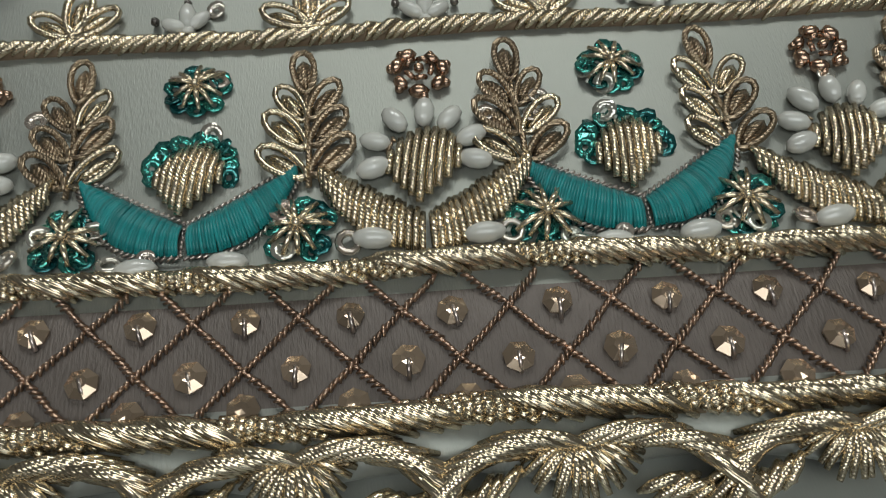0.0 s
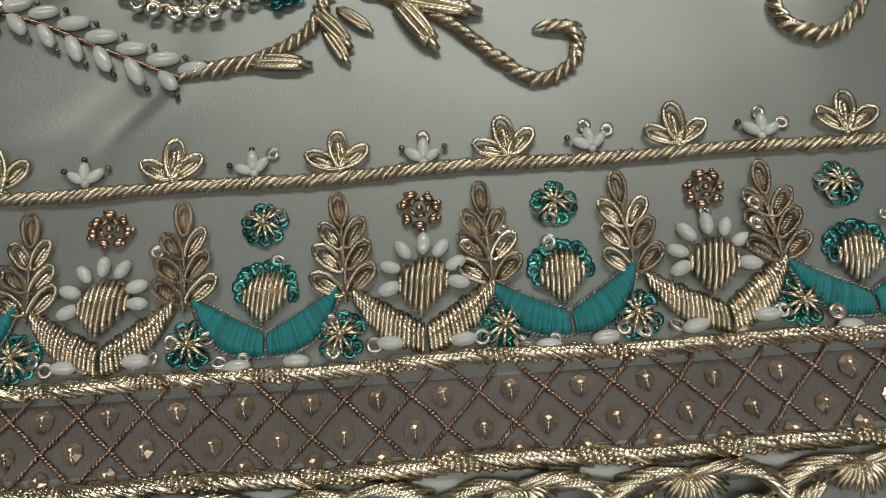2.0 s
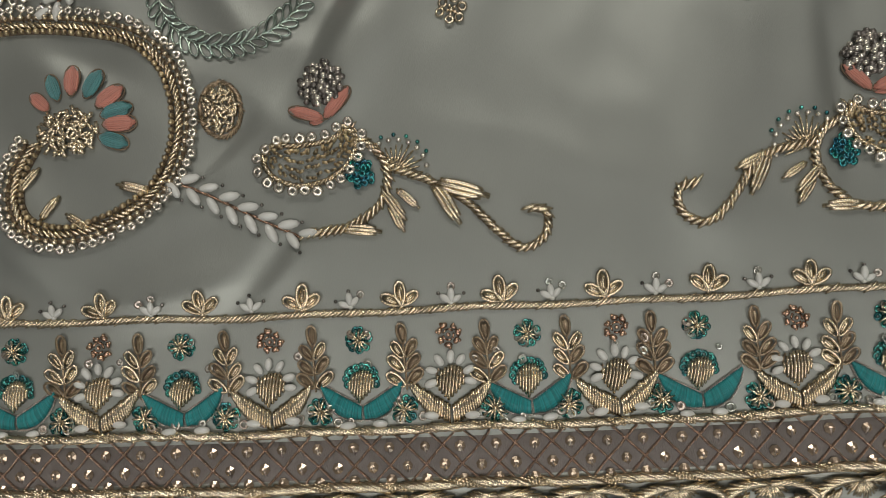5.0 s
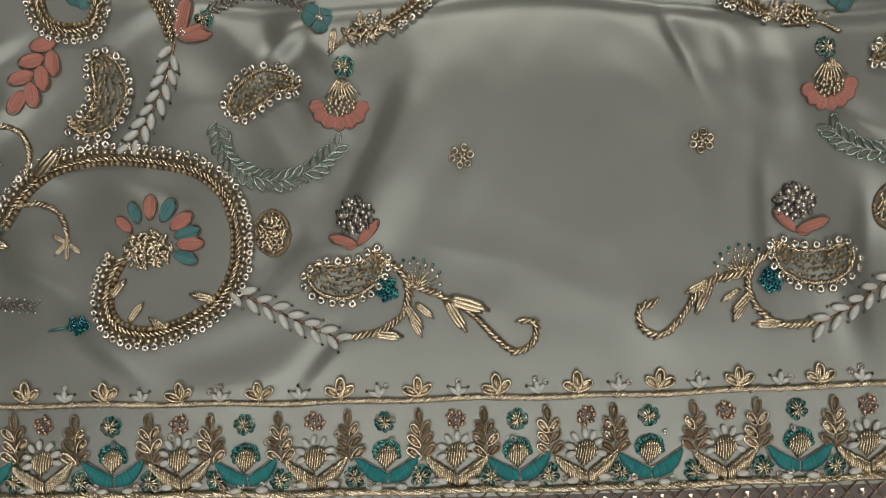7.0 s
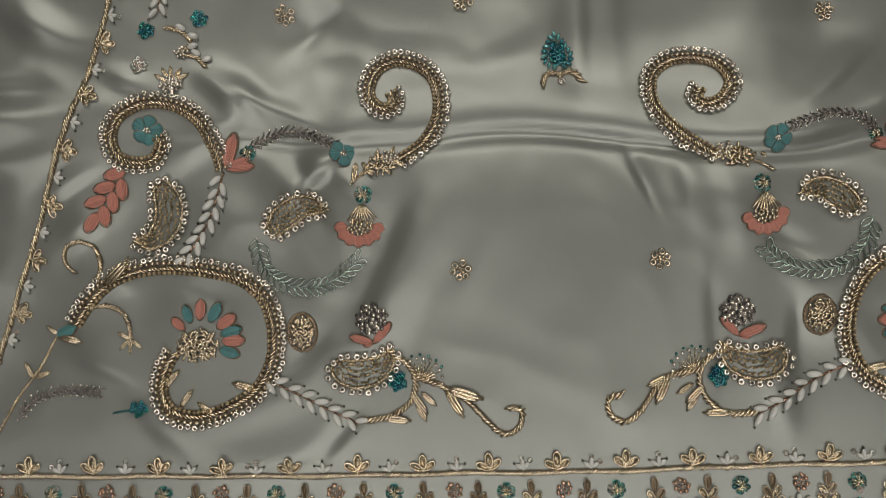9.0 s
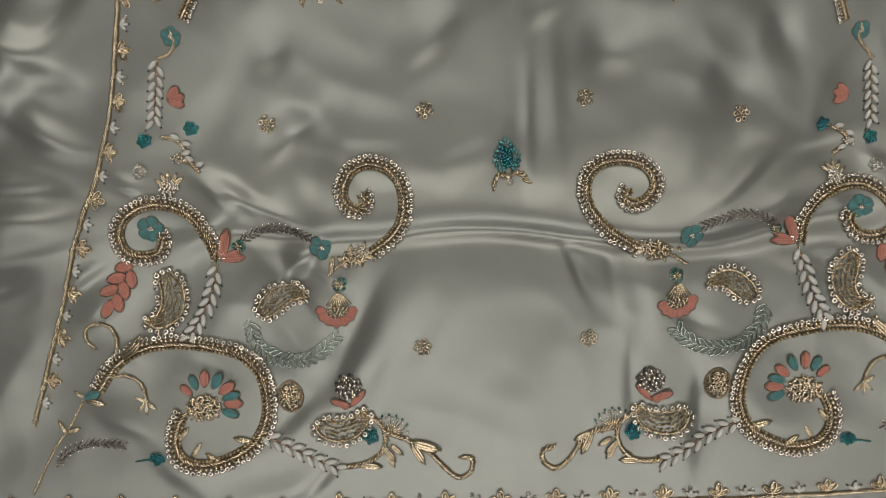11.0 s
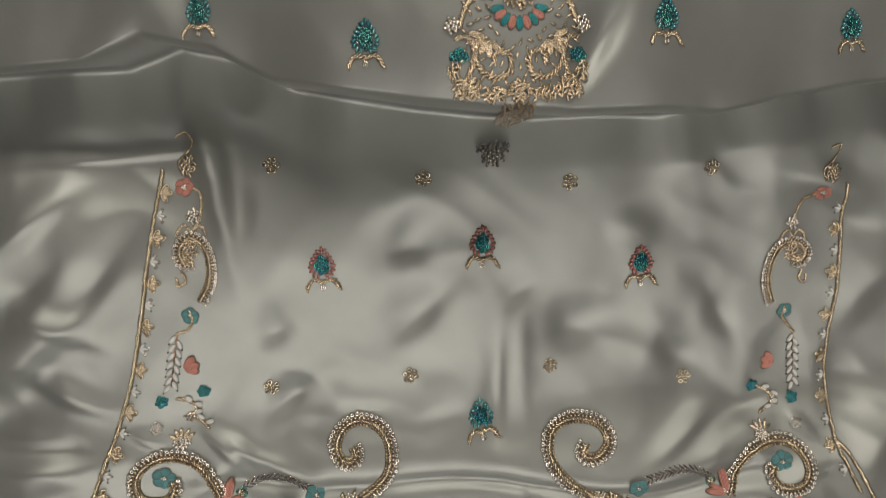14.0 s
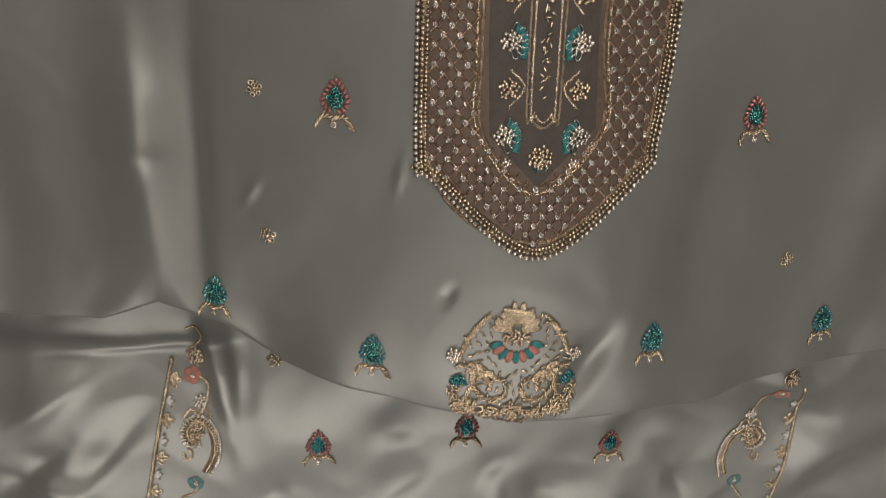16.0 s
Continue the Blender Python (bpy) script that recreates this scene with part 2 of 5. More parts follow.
def surf(x, y):
    """Height of the cloth, for arrays."""
    x, y = np.asarray(x, float), np.asarray(y, float)
    low = smooth(0.17, 0.28, y) * (-0.018 * (1 - smooth(0.27, 0.45, y)) - 0.07 * (np.clip(x, -0.2, 0.35) - 0.08) * (1 - smooth(0.38, 0.47, y)))
    dy = y - np.interp(x, RIDGE_X, RIDGE_Y)
    up = 0.069 + 0.072 * np.exp(-((x - 0.085) / 0.17) ** 2) + 0.0045 * (1 - np.exp(-np.maximum(dy, 0) / 0.020)) - 0.035 * np.maximum(dy, 0)
    s = smooth(-0.016, 0.004, dy)
    z = low * (1 - s) + up * s
    wx, wy = x + 0.008 * ripples(x, y, 36, 0, 5), y + 0.008 * ripples(x, y, 36, 5, 5)
    for f in FOLDS:
        z = z + 1.45 * fold(wx, wy, *f)
    calm = 0.25 + 0.75 * smooth(0.06, 0.14, y)
    z = z + calm * (0.0012 * ripples(x, y, 36, 10, 7) + 0.0003 * ripples(x, y, 90, 14, 8) + 0.00008 * ripples(x, y, 205, 2, 9) + 0.00005 * ripples(x, y, 340, 18, 8))
    # crumples: winding crests, strongest at the sides and round the crease
    rough = (0.45 + 0.55 * np.clip(np.abs(x - 0.085) / 0.13, 0, 1) ** 2) * smooth(0.05, 0.11, y) * (1 - 0.6 * smooth(-0.02, 0.03, dy))
    z = z - rough * (0.0020 * np.sqrt(ripples(wx, wy, 48, 12, 6) ** 2 + 0.04) + 0.0008 * np.sqrt(ripples(wx, wy, 115, 6, 6) ** 2 + 0.05))
    lip = np.exp(-(dy / 0.03) ** 2)
    return z + lip * 0.0022 * ripples(x, 0.3 * y, 90, 3, 7) + 0.005


def hem(x):
    """How far the border runs off its line, in mm, at x mm."""
    return -0.043 * x + 5e-5 * x * x


# ---- building blocks ----
def part(name, data, mat, parent, label="", kind=""):
    ob = new(name, data)
    if not data.materials:
        data.materials.append(mat)
        data.materials.append(CORE)
    ob.parent = parent
    return tagged(ob, label=label, kind=kind)


class Geo:
    """Collects tubes and beads, in mm over the cloth, into one mesh."""

    def __init__(self):
        self.v, self.f, self.n, self.core = [], [], 0, []

    def add(self, v, f, core=False):
        self.v.append(np.asarray(v, float))
        self.f.extend([tuple(i + self.n for i in q) for q in f])
        self.core.extend([int(core)] * len(f))
        self.n += len(v)

    def padding(self, pos, r, z=0.1):
        """Thread core under cords and bead rows; its dark colour paints shade between them."""
        self.tube(np.column_stack([pos, np.full(len(pos), z)]), r, 6, core=True)

    def tube(self, path, r, sides=6, closed=False, core=False):
        p = np.asarray(path, float)
        k = len(p)
        r = np.broadcast_to(np.asarray(r, float), (k,))
        t = np.roll(p, -1, 0) - np.roll(p, 1, 0) if closed else np.gradient(p, axis=0)
        t = t / np.maximum(np.linalg.norm(t, axis=1, keepdims=True), 1e-9)
        side = np.cross(t, (0, 0, 1.0))
        side = side / np.maximum(np.linalg.norm(side, axis=1, keepdims=True), 1e-9)
        up = np.cross(side, t)
        a = np.arange(sides) * 2 * math.pi / sides
        v = p[:, None] + r[:, None, None] * (np.cos(a)[None, :, None] * side[:, None] + np.sin(a)[None, :, None] * up[:, None])
        f = []
        for i in range(k if closed else k - 1):
            j = (i + 1) % k
            for s in range(sides):
                e = (s + 1) % sides
                f.append((i * sides + s, i * sides + e, j * sides + e, j * sides + s))
        if not closed:
            f.append(tuple(range(sides))[::-1])
            f.append(tuple(range((k - 1) * sides, k * sides)))
        self.add(v.reshape(-1, 3), f, core)

    def bead(self, x, y, z, rx, ry=None, rz=None, ang=0.0, seg=6, rings=3):
        ry, rz = ry or rx, rz or rx
        v = [(0, 0, rz)]
        for i in range(1, rings + 1):
            th = math.pi * i / (rings + 1)
            for s in range(seg):
                ph = 2 * math.pi * s / seg
                v.append((rx * math.sin(th) * math.cos(ph), ry * math.sin(th) * math.sin(ph), rz * math.cos(th)))
        v.append((0, 0, -rz))
        v = np.array(v)
        c, n = math.cos(ang), math.sin(ang)
        v = v @ np.array([[c, n, 0], [-n, c, 0], [0, 0, 1]]) + (x, y, z)
        f = [(0, 1 + s, 1 + (s + 1) % seg) for s in range(seg)]
        for i in range(rings - 1):
            b = 1 + i * seg
            f += [(b + s, b + seg + s, b + seg + (s + 1) % seg, b + (s + 1) % seg) for s in range(seg)]
        b = 1 + (rings - 1) * seg
        f += [(b + s, len(v) - 1, b + (s + 1) % seg) for s in range(seg)]
        self.add(v, f)

    def ring(self, x, y, z, r, thick, seg=8, tilt=0.0, squash=1.0, ang=0.0):
        a = np.arange(seg) * 2 * math.pi / seg
        px, py = r * np.cos(a), r * squash * np.sin(a)
        c, n = math.cos(ang), math.sin(ang)
        self.tube(np.stack([x + px * c - py * n, y + px * n + py * c, z + tilt * px], 1), thick, 4, True)

    def disc(self, x, y, z, r, ang, tilt, seg=8):
        """A sequin: a shallow cup with a hole in the middle."""
        a = ang + np.arange(seg) * 2 * math.pi / seg
        v = []
        for q, h in ((0.28, 0.0), (1.0, 0.22), (1.0, 0.36), (0.28, 0.14)):
            px, py = r * q * np.cos(a), r * q * np.sin(a)
            v += list(zip(x + px, y + py, z + h * r + tilt * (px * math.cos(ang * 3) + py * math.sin(ang * 3))))
        f = []
        for i in range(4):
            j = (i + 1) % 4
            f += [(i * seg + s, i * seg + (s + 1) % seg, j * seg + (s + 1) % seg, j * seg + s) for s in range(seg)]
        self.add(v, f)

    def mesh(self, name, flat=False, lift=True):
        v = np.concatenate(self.v) * MM
        if lift:
            v[:, 2] += surf(v[:, 0], v[:, 1])
        me = bpy.data.meshes.new(name)
        me.from_pydata(v.tolist(), [], self.f)
        me.polygons.foreach_set("use_smooth", [not flat] * len(me.polygons))
        if any(self.core):
            me.polygons.foreach_set("material_index", self.core)
        me.update()
        return me


rnd = random.Random(7)


def jit(a):
    return rnd.uniform(-a, a)


def glide(points, step):
    """Even steps along a smooth line through points (mm): places, headings and the whole length."""
    p = np.asarray(points, float)
    if len(p) > 2:
        q = np.concatenate([[2 * p[0] - p[1]], p, [2 * p[-1] - p[-2]]])
        out = []
        for i in range(1, len(q) - 2):
            for u in np.linspace(0, 1, 14, endpoint=False):
                a, b, c, d = q[i - 1:i + 3]
                out.append(0.5 * (2 * b + (c - a) * u + (2 * a - 5 * b + 4 * c - d) * u * u + (3 * b - a - 3 * c + d) * u ** 3))
        p = np.array(out + [q[-2]])
    s = np.concatenate([[0], np.cumsum(np.hypot(*np.diff(p, axis=0).T))])
    k = max(2, int(s[-1] / step) + 1)
    at = np.linspace(0, s[-1], k)
    pos = np.stack([np.interp(at, s, p[:, 0]), np.interp(at, s, p[:, 1])], 1)
    ahead = np.gradient(pos, axis=0)
    return pos, np.arctan2(ahead[:, 1], ahead[:, 0]), s[-1]


def rope(g, points, r, lay=0.6, pitch=1.3, high=0.7):
    """A couched cord: short slanted stitches laid side by side."""
    pos, head, _ = glide(points, r * pitch)
    g.padding(pos, r * 0.8)
    for (x, y), h in zip(pos, head):
        a = h + lay + jit(0.15)
        L, w = r * (1.75 + jit(0.35)), r * (0.44 + jit(0.08))
        u = np.array([-1, -0.55, 0.2, 0.75, 1.0])
        path = np.stack([x + u * L * math.cos(a), y + u * L * math.sin(a), r * high * (1.5 - 1.2 * u * u) + jit(0.15) * r], 1)
        g.tube(path, np.array([0.35, 0.9, 1, 0.85, 0.3]) * w, 5)


def strands(g, points, r, lay, beaded=False, thin=0.37):
    """Wire strands laid aslant over a padding, with beaded ones between if wanted."""
    pos, head, _ = glide(points, r * thin * 2.5)
    for i, ((x, y), h) in enumerate(zip(pos, head)):
        a = h + lay + jit(0.06)
        L, w = r * (2.9 + jit(0.3)), r * (thin + jit(0.05))
        if beaded and i % 11 in (6, 7, 8, 9):
            for q in range(9):
                s = -0.85 + 0.21 * q
                g.bead(x + s * L * math.cos(a) + jit(0.15), y + s * L * math.sin(a) + jit(0.15), r * (1.05 - 0.9 * s * s) + 0.3 + jit(0.15), w * 1.1, w * 0.9, w * 0.9, a, 5, 2)
        else:
            u = np.array([-1, -0.75, -0.3, 0.2, 0.7, 1.0])
            z = r * (1.45 - 1.4 * u * u) + 0.25 + jit(0.22)
            g.tube(np.stack([x + u * L * math.cos(a), y + u * L * math.sin(a), z], 1), np.array([0.5, 0.9, 1, 1, 0.9, 0.45]) * w, 6)


def bead_line(g, points, r, gap=1.0, off=0.0, ring=False):
    pos, head, _ = glide(points, 2 * r * gap)
    g.padding(np.stack([pos[:, 0] - np.sin(head) * off, pos[:, 1] + np.cos(head) * off], 1), r * 0.7)
    for (x, y), h in zip(pos, head):
        px, py = x - math.sin(h) * off, y + math.cos(h) * off
        if ring:
            g.ring(px + jit(0.15), py + jit(0.15), r * 0.7, r * 0.72, r * 0.32, 7, jit(0.5))
        else:
            g.bead(px + jit(0.12), py + jit(0.12), r * (1.15 + jit(0.2)), r * (1 + jit(0.12)), r, r, h)


def leaf_path(x, y, ang, L, W, n=13):
    """Closed outline of a pointed leaf from its base at x, y."""
    u = np.linspace(0, 2 * math.pi, n, endpoint=False)
    a = L * (0.5 - 0.5 * np.cos(u))
    b = W * 0.5 * np.sin(u) * (1 - 0.25 * np.cos(u))
    return np.stack([x + a * math.cos(ang) - b * math.sin(ang), y + a * math.sin(ang) + b * math.cos(ang)], 1)


def loop_leaf(g, x, y, ang, L, W, r, lift=0.6, core=True):
    """A leaf bent out of wound wire, with chips of wire inside."""
    p = leaf_path(x, y, ang, L, W)
    u = np.linspace(0, 2 * math.pi, len(p), endpoint=False)
    g.tube(np.column_stack([p, r + lift * (0.5 - 0.5 * np.cos(u)) + 0 * p[:, 0]]), r, 5, True)
    if core:
        g.tube([(x + L * k * math.cos(ang), y + L * k * math.sin(ang), r * h) for k, h in ((0.16, 0.6), (0.35, 1.3), (0.62, 1.5), (0.86, 0.7))], (r * 0.5, r * 0.95, r * 1.05, r * 0.4), 5)
        m = L * 0.52
        g.bead(x + m * math.cos(ang), y + m * math.sin(ang), r * 0.45, L * 0.40, W * 0.40, r * 1.0, ang, 8, 3)


def petal(g, x, y, ang, L, W, n=6, r=None, high=0.9):
    """A padded satin-stitch petal: threads laid lengthwise side by side."""
    r = r or W / n * 0.62
    u = np.linspace(0, 1, 7)
    for i in range(n):
        w = ((i + 0.5) / n - 0.5) * W
        lo, hi = 0.02 + 0.18 * abs(2 * w / W) ** 2 + abs(jit(0.02)), 1 - 0.22 * abs(2 * w / W) ** 1.6 - abs(jit(0.04))
        s = lo + (hi - lo) * u
        b = w * np.sin(np.pi * np.clip(0.12 + 0.78 * s, 0, 1)) ** 0.8
        z = 0.2 + high * np.sin(np.pi * s).clip(0.05) ** 0.6 * (1 - 0.5 * (2 * w / W) ** 2)
        g.tube(np.stack([x + s * L * math.cos(ang) - b * math.sin(ang), y + s * L * math.sin(ang) + b * math.cos(ang), z], 1), r, 5)


def lobe(g, x, y, ang, L, spread=0.62, n=11, high=0.9):
    """A rounded petal: threads fanned from its foot."""
    u = np.linspace(0.12, 1, 5)
    for i in range(n):
        t = ((i + 0.5) / n - 0.5) * 2
        a = ang + t * spread
        r = L * (1 - 0.16 * abs(t) ** 3) * (1 + jit(0.03))
        z = 0.25 + high * (1 - 0.5 * t * t) * np.sin(np.pi * (0.15 + 0.8 * u)) ** 0.6
        g.tube(np.stack([x + u * r * math.cos(a), y + u * r * math.sin(a), z], 1), L * (0.02 + 0.045 * u), 5)


def across(g, inner, outer, n, r, high, slack=0.06):
    """Threads laid from one edge line to another, padded up in the middle."""
    a, _, _ = glide(inner, 0.2)
    b, _, _ = glide(outer, 0.2)
    for i in range(n):
        u = (i + 0.5) / n
        p = a[int(u * (len(a) - 1))]
        q = b[int(u * (len(b) - 1))]
        s = np.linspace(-abs(jit(slack)), 1 + abs(jit(slack)), 6)
        path = p[None] + (q - p)[None] * s[:, None]
        g.tube(np.column_stack([path, 0.15 + high * np.sin(np.pi * s.clip(0.04, 0.96)) ** 0.55 + jit(0.06) * high]), r * (1 + jit(0.1)), 5)


def spray(g, points, n, L, W, kind, spread=0.75, r=0.32, start=0.0):
    """Leaves in pairs along a stem."""
    pos, head, far = glide(points, 0.5)
    for i in range(n):
        k = int((start + (1 - start) * (i + 0.5) / n) * (len(pos) - 1))
        x, y = pos[k]
        side = 1 if i % 2 else -1
        a = head[k] + side * (spread + jit(0.1))
        if kind == "pearl":
            g.bead(x + math.cos(a) * L * 0.6, y + math.sin(a) * L * 0.6, W * 0.5, L * 0.5 * (1 + jit(0.06)), W * 0.5, W * 0.5, a, 8, 5)
        elif kind == "loop":
            loop_leaf(g, x, y, a, L * (1 + jit(0.1)), W, r, core=False)
        elif kind == "bugle":
            g.tube([(x + math.cos(a) * L * s, y + math.sin(a) * L * s, 0.5) for s in (0.15, 0.5, 1.0)], r * (1 + jit(0.1)), 6)
        elif kind == "petal":
            petal(g, x, y, a, L, W, 4)


def tips(g, points, n, L, spread, r, start=0.0):
    """The small beads at the ends of the leaves of a spray."""
    pos, head, _ = glide(points, 0.5)
    for i in range(n):
        k = int((start + (1 - start) * (i + 0.5) / n) * (len(pos) - 1))
        a = head[k] + (1 if i % 2 else -1) * spread
        g.bead(pos[k][0] + math.cos(a) * L, pos[k][1] + math.sin(a) * L, r, r)


def mound(g, x, y, rx, ry, n, r, ang=0.0, kind="bead"):
    """Beads or sequins heaped over an oval."""
    c, s = math.cos(ang), math.sin(ang)
    for i in range(n):
        q, t = math.sqrt((i + 0.5) / n), i * 2.39996 + jit(0.2)
        a, b = q * rx * math.cos(t), q * ry * math.sin(t)
        px, py, z = x + a * c - b * s, y + a * s + b * c, r * 0.8 + (1 - q * q) * r * 0.9
        if kind == "bead":
            g.bead(px, py, z, r * (1 + jit(0.15)))
        elif kind == "disc":
            g.disc(px, py, z * 0.6, r, jit(3), jit(0.5))
        elif kind == "chip":
            t2 = jit(3)
            g.tube([(px - math.cos(t2) * r * 1.5, py - math.sin(t2) * r * 1.5, z), (px + math.cos(t2) * r * 1.5, py + math.sin(t2) * r * 1.5, z)], r * 0.6, 5)


def joined(name, mat, parent, build, label="", kind="", flat=False):
    g = Geo()
    build(g)
    return part(name, g.mesh(name, flat), mat, parent, label, kind)


def spot(x, y, ang=0.0, z=0.0, s=1.0):
    """The pose of a small piece on the cloth at x, y mm, turned by ang and leaning with the cloth."""
    X, Y = x * MM, y * MM
    e = 0.0015
    nx, ny = -(surf(X + e, Y) - surf(X - e, Y)) / (2 * e), -(surf(X, Y + e) - surf(X, Y - e)) / (2 * e)
    n = Vector((float(nx), float(ny), 1)).normalized()
    q = Vector((0, 0, 1)).rotation_difference(n)
    return Matrix.LocRotScale((X, Y, float(surf(X, Y)) + z * MM), q @ Euler((0, 0, ang)).to_quaternion(), (s, s, s))


def piece(name, me, parent, x, y, ang=0.0, z=0.0, s=1.0, label=""):
    ob = new(name, me)
    ob.parent = parent
    ob.matrix_local = spot(x, y, ang, z, s)
    return tagged(ob, label=label)


def shared(name, mat, build, flat=False):
    g = Geo()
    build(g)
    me = g.mesh(name, flat, lift=False)
    me.materials.append(mat)
    me.materials.append(CORE)
    return me

# ---- the room: unseen, its walls and ceiling added to shape reflections ----


def box(name, x0, x1, y0, y1, z0, z1, mat, bevel=0.0, parent=None):
    bm = bmesh.new()
    bmesh.ops.create_cube(bm, size=1)
    for v in bm.verts:
        v.co = Vector(((x0 + x1) / 2 + v.co.x * (x1 - x0), (y0 + y1) / 2 + v.co.y * (y1 - y0), (z0 + z1) / 2 + v.co.z * (z1 - z0)))
    if bevel:
        bmesh.ops.bevel(bm, geom=bm.edges[:], offset=bevel, segments=3, affect="EDGES")
    me = bpy.data.meshes.new(name)
    bm.to_mesh(me)
    me.materials.append(mat)
    ob = new(name, me)
    ob.parent = parent
    return ob


tagged(box("floor", -2.6, 2.6, -2.6, 2.6, -0.6, -0.5, FLOOR), "dark wooden floor of the room", "floor", kind="structure")
tagged(box("ceiling", -2.6, 2.6, -2.6, 2.6, 2.1, 2.2, WALL), "plain ceiling added out of view to shape reflections", "ceiling", kind="structure")
tagged(box("wall_north", -2.6, 2.6, 2.5, 2.6, -0.5, 2.1, WALL), "plain wall added out of view to shape reflections", "wall", kind="structure")
tagged(box("wall_east", 2.5, 2.6, -2.5, 2.5, -0.5, 2.1, WALL), "plain wall added out of view to shape reflections", "wall", kind="structure")
tagged(box("wall_west", -2.6, -2.5, -2.5, 2.5, -0.5, 2.1, WALL), "plain wall added out of view to shape reflections", "wall", kind="structure")
# unseen wall, its opening invented to go with the hem-side fill
south = tagged(new("wall_south"), "plain wall with an opening, added out of view", "wall", kind="structure")
for x0, x1, z0, z1 in ((-2.5, -0.7, -0.5, 2.1), (0.9, 2.5, -0.5, 2.1), (-0.7, 0.9, -0.5, 0.3), (-0.7, 0.9, 1.15, 2.1)):
    box("wall_piece", x0, x1, -2.6, -2.5, z0, z1, WALL, parent=south)
bed = tagged(box("bed", -1.0, 1.1, -0.75, 1.35, -0.498, -0.042, LINEN, 0.04), "low bed covered with a plain grey linen sheet", "bed")

# invented boxes above the two overhead area lamps, never in view
for x, y, wx, wy in ((0.25, 1.72, 1.15, 0.43), (0.10, -0.4, 1.25, 0.9)):
    tagged(box("added_lamp_box", x - wx, x + wx, y - wy, y + wy, 2.065, 2.1, LINEN, 0.01), "flat box added above an area lamp, out of view", "lamp")

# ---- the garment ----
kurta = tagged(new("kurta"), "grey satin tunic with gold zardozi embroidery, laid out flat and creased", "kurta")


def sheet(name, xs, ys, height, mat, scallop=None, label=""):
    """A cloth on a grid of lines, with its rim turned down."""
    X, Y = np.meshgrid(xs, ys)
    if scallop is not None:
        Y = Y + scallop(X) * (1 - smooth(ys[0], ys[0] + 0.03, Y))
    Z = height(X, Y)
    if scallop is not None:
        # the fold hangs over: the cloth runs back in under its lip
        dy = Y - np.interp(X, RIDGE_X, RIDGE_Y)
        Y = Y + 0.022 * smooth(-0.030, -0.014, dy) * (1 - smooth(-0.014, 0.002, dy))
    nx, ny = len(xs), len(ys)
    v = np.stack([X, Y, Z], -1).reshape(-1, 3)
    rim = [*range(nx), *(nx * i + nx - 1 for i in range(1, ny)), *(nx * (ny - 1) + i for i in range(nx - 2, -1, -1)), *(nx * i for i in range(ny - 2, 0, -1))]
    low = v[rim].copy()
    low[:, 2] = np.where(low[:, 1] < 0.03, low[:, 2] - 0.0012, -0.046)
    f = [(j * nx + i, j * nx + i + 1, j * nx + nx + i + 1, j * nx + nx + i) for j in range(ny - 1) for i in range(nx - 1)]
    n0, k = nx * ny, len(rim)
    f += [(rim[(i + 1) % k], rim[i], n0 + i, n0 + (i + 1) % k) for i in range(k)]
    me = bpy.data.meshes.new(name)
    me.from_pydata(np.concatenate([v, low]).tolist(), [], f)
    me.polygons.foreach_set("use_smooth", [True] * len(me.polygons))
    me.update()
    return part(name, me, mat, kurta, label)


def lines(*runs):
    out = []
    for a, b, step in runs:
        out += list(np.arange(a, b - step * 0.4, step))
    return np.array(out + [runs[-1][1]])


cloth_x = lines((-0.55, -0.28, 0.012), (-0.28, 0.42, 0.0022), (0.42, 0.65, 0.012))
cloth_y = lines((-0.026, 0.05, 0.004), (0.05, 0.44, 0.0024), (0.44, 0.535, 0.0010), (0.535, 0.72, 0.0024), (0.72, 1.1, 0.012))


def scallops(x):
    m = x / MM
    return (hem(m) - 1.6 + 2.0 * np.abs(np.cos(m * math.pi / 30.5))) * MM


sheet("front_panel", cloth_x, cloth_y, surf, SATIN, scallops, "sage-grey satin front with soft creases")
sheet("back_panel", lines((-0.5, 0.6, 0.02)), lines((-0.13, 0.02, 0.01)), lambda x, y: surf(x, np.maximum(y, -0.03)) - 0.0035 - 0.0, SATIN)


def band(name, v0, v1, mat, up, rows=5, label=""):
    """A strip of cloth laid along the border between two lines."""
    xs = np.arange(-330, 400.1, 4.0)
    vs = np.linspace(v0, v1, rows)
    X, V = np.meshgrid(xs, vs)
    Y = V + hem(X)
    Z = surf(X * MM, Y * MM) / MM + up - np.where((V == v0) | (V == v1), up + 0.5, 0)
    nx = len(xs)
    f = [(j * nx + i, j * nx + i + 1, j * nx + nx + i + 1, j * nx + nx + i) for j in range(rows - 1) for i in range(nx - 1)]
    me = bpy.data.meshes.new(name)
    me.from_pydata((np.stack([X, Y, Z], -1).reshape(-1, 3) * MM).tolist(), [], f)
    me.polygons.foreach_set("use_smooth", [True] * len(me.polygons))
    return part(name, me, mat, kurta, label)


X0, X1 = -330, 400


def along(v, x0=X0, x1=X1, step=12):
    return [(x, v + hem(x) + 0.35 * math.sin(x * 0.11) + 0.25 * math.sin(x * 0.043 + 1)) for x in np.arange(x0, x1 + 0.1, step)]


lattice_band = band("lattice_band", -20.5, -1.2, ORGANZA, 0.35, label="brownish sheer band with a stitched lattice")

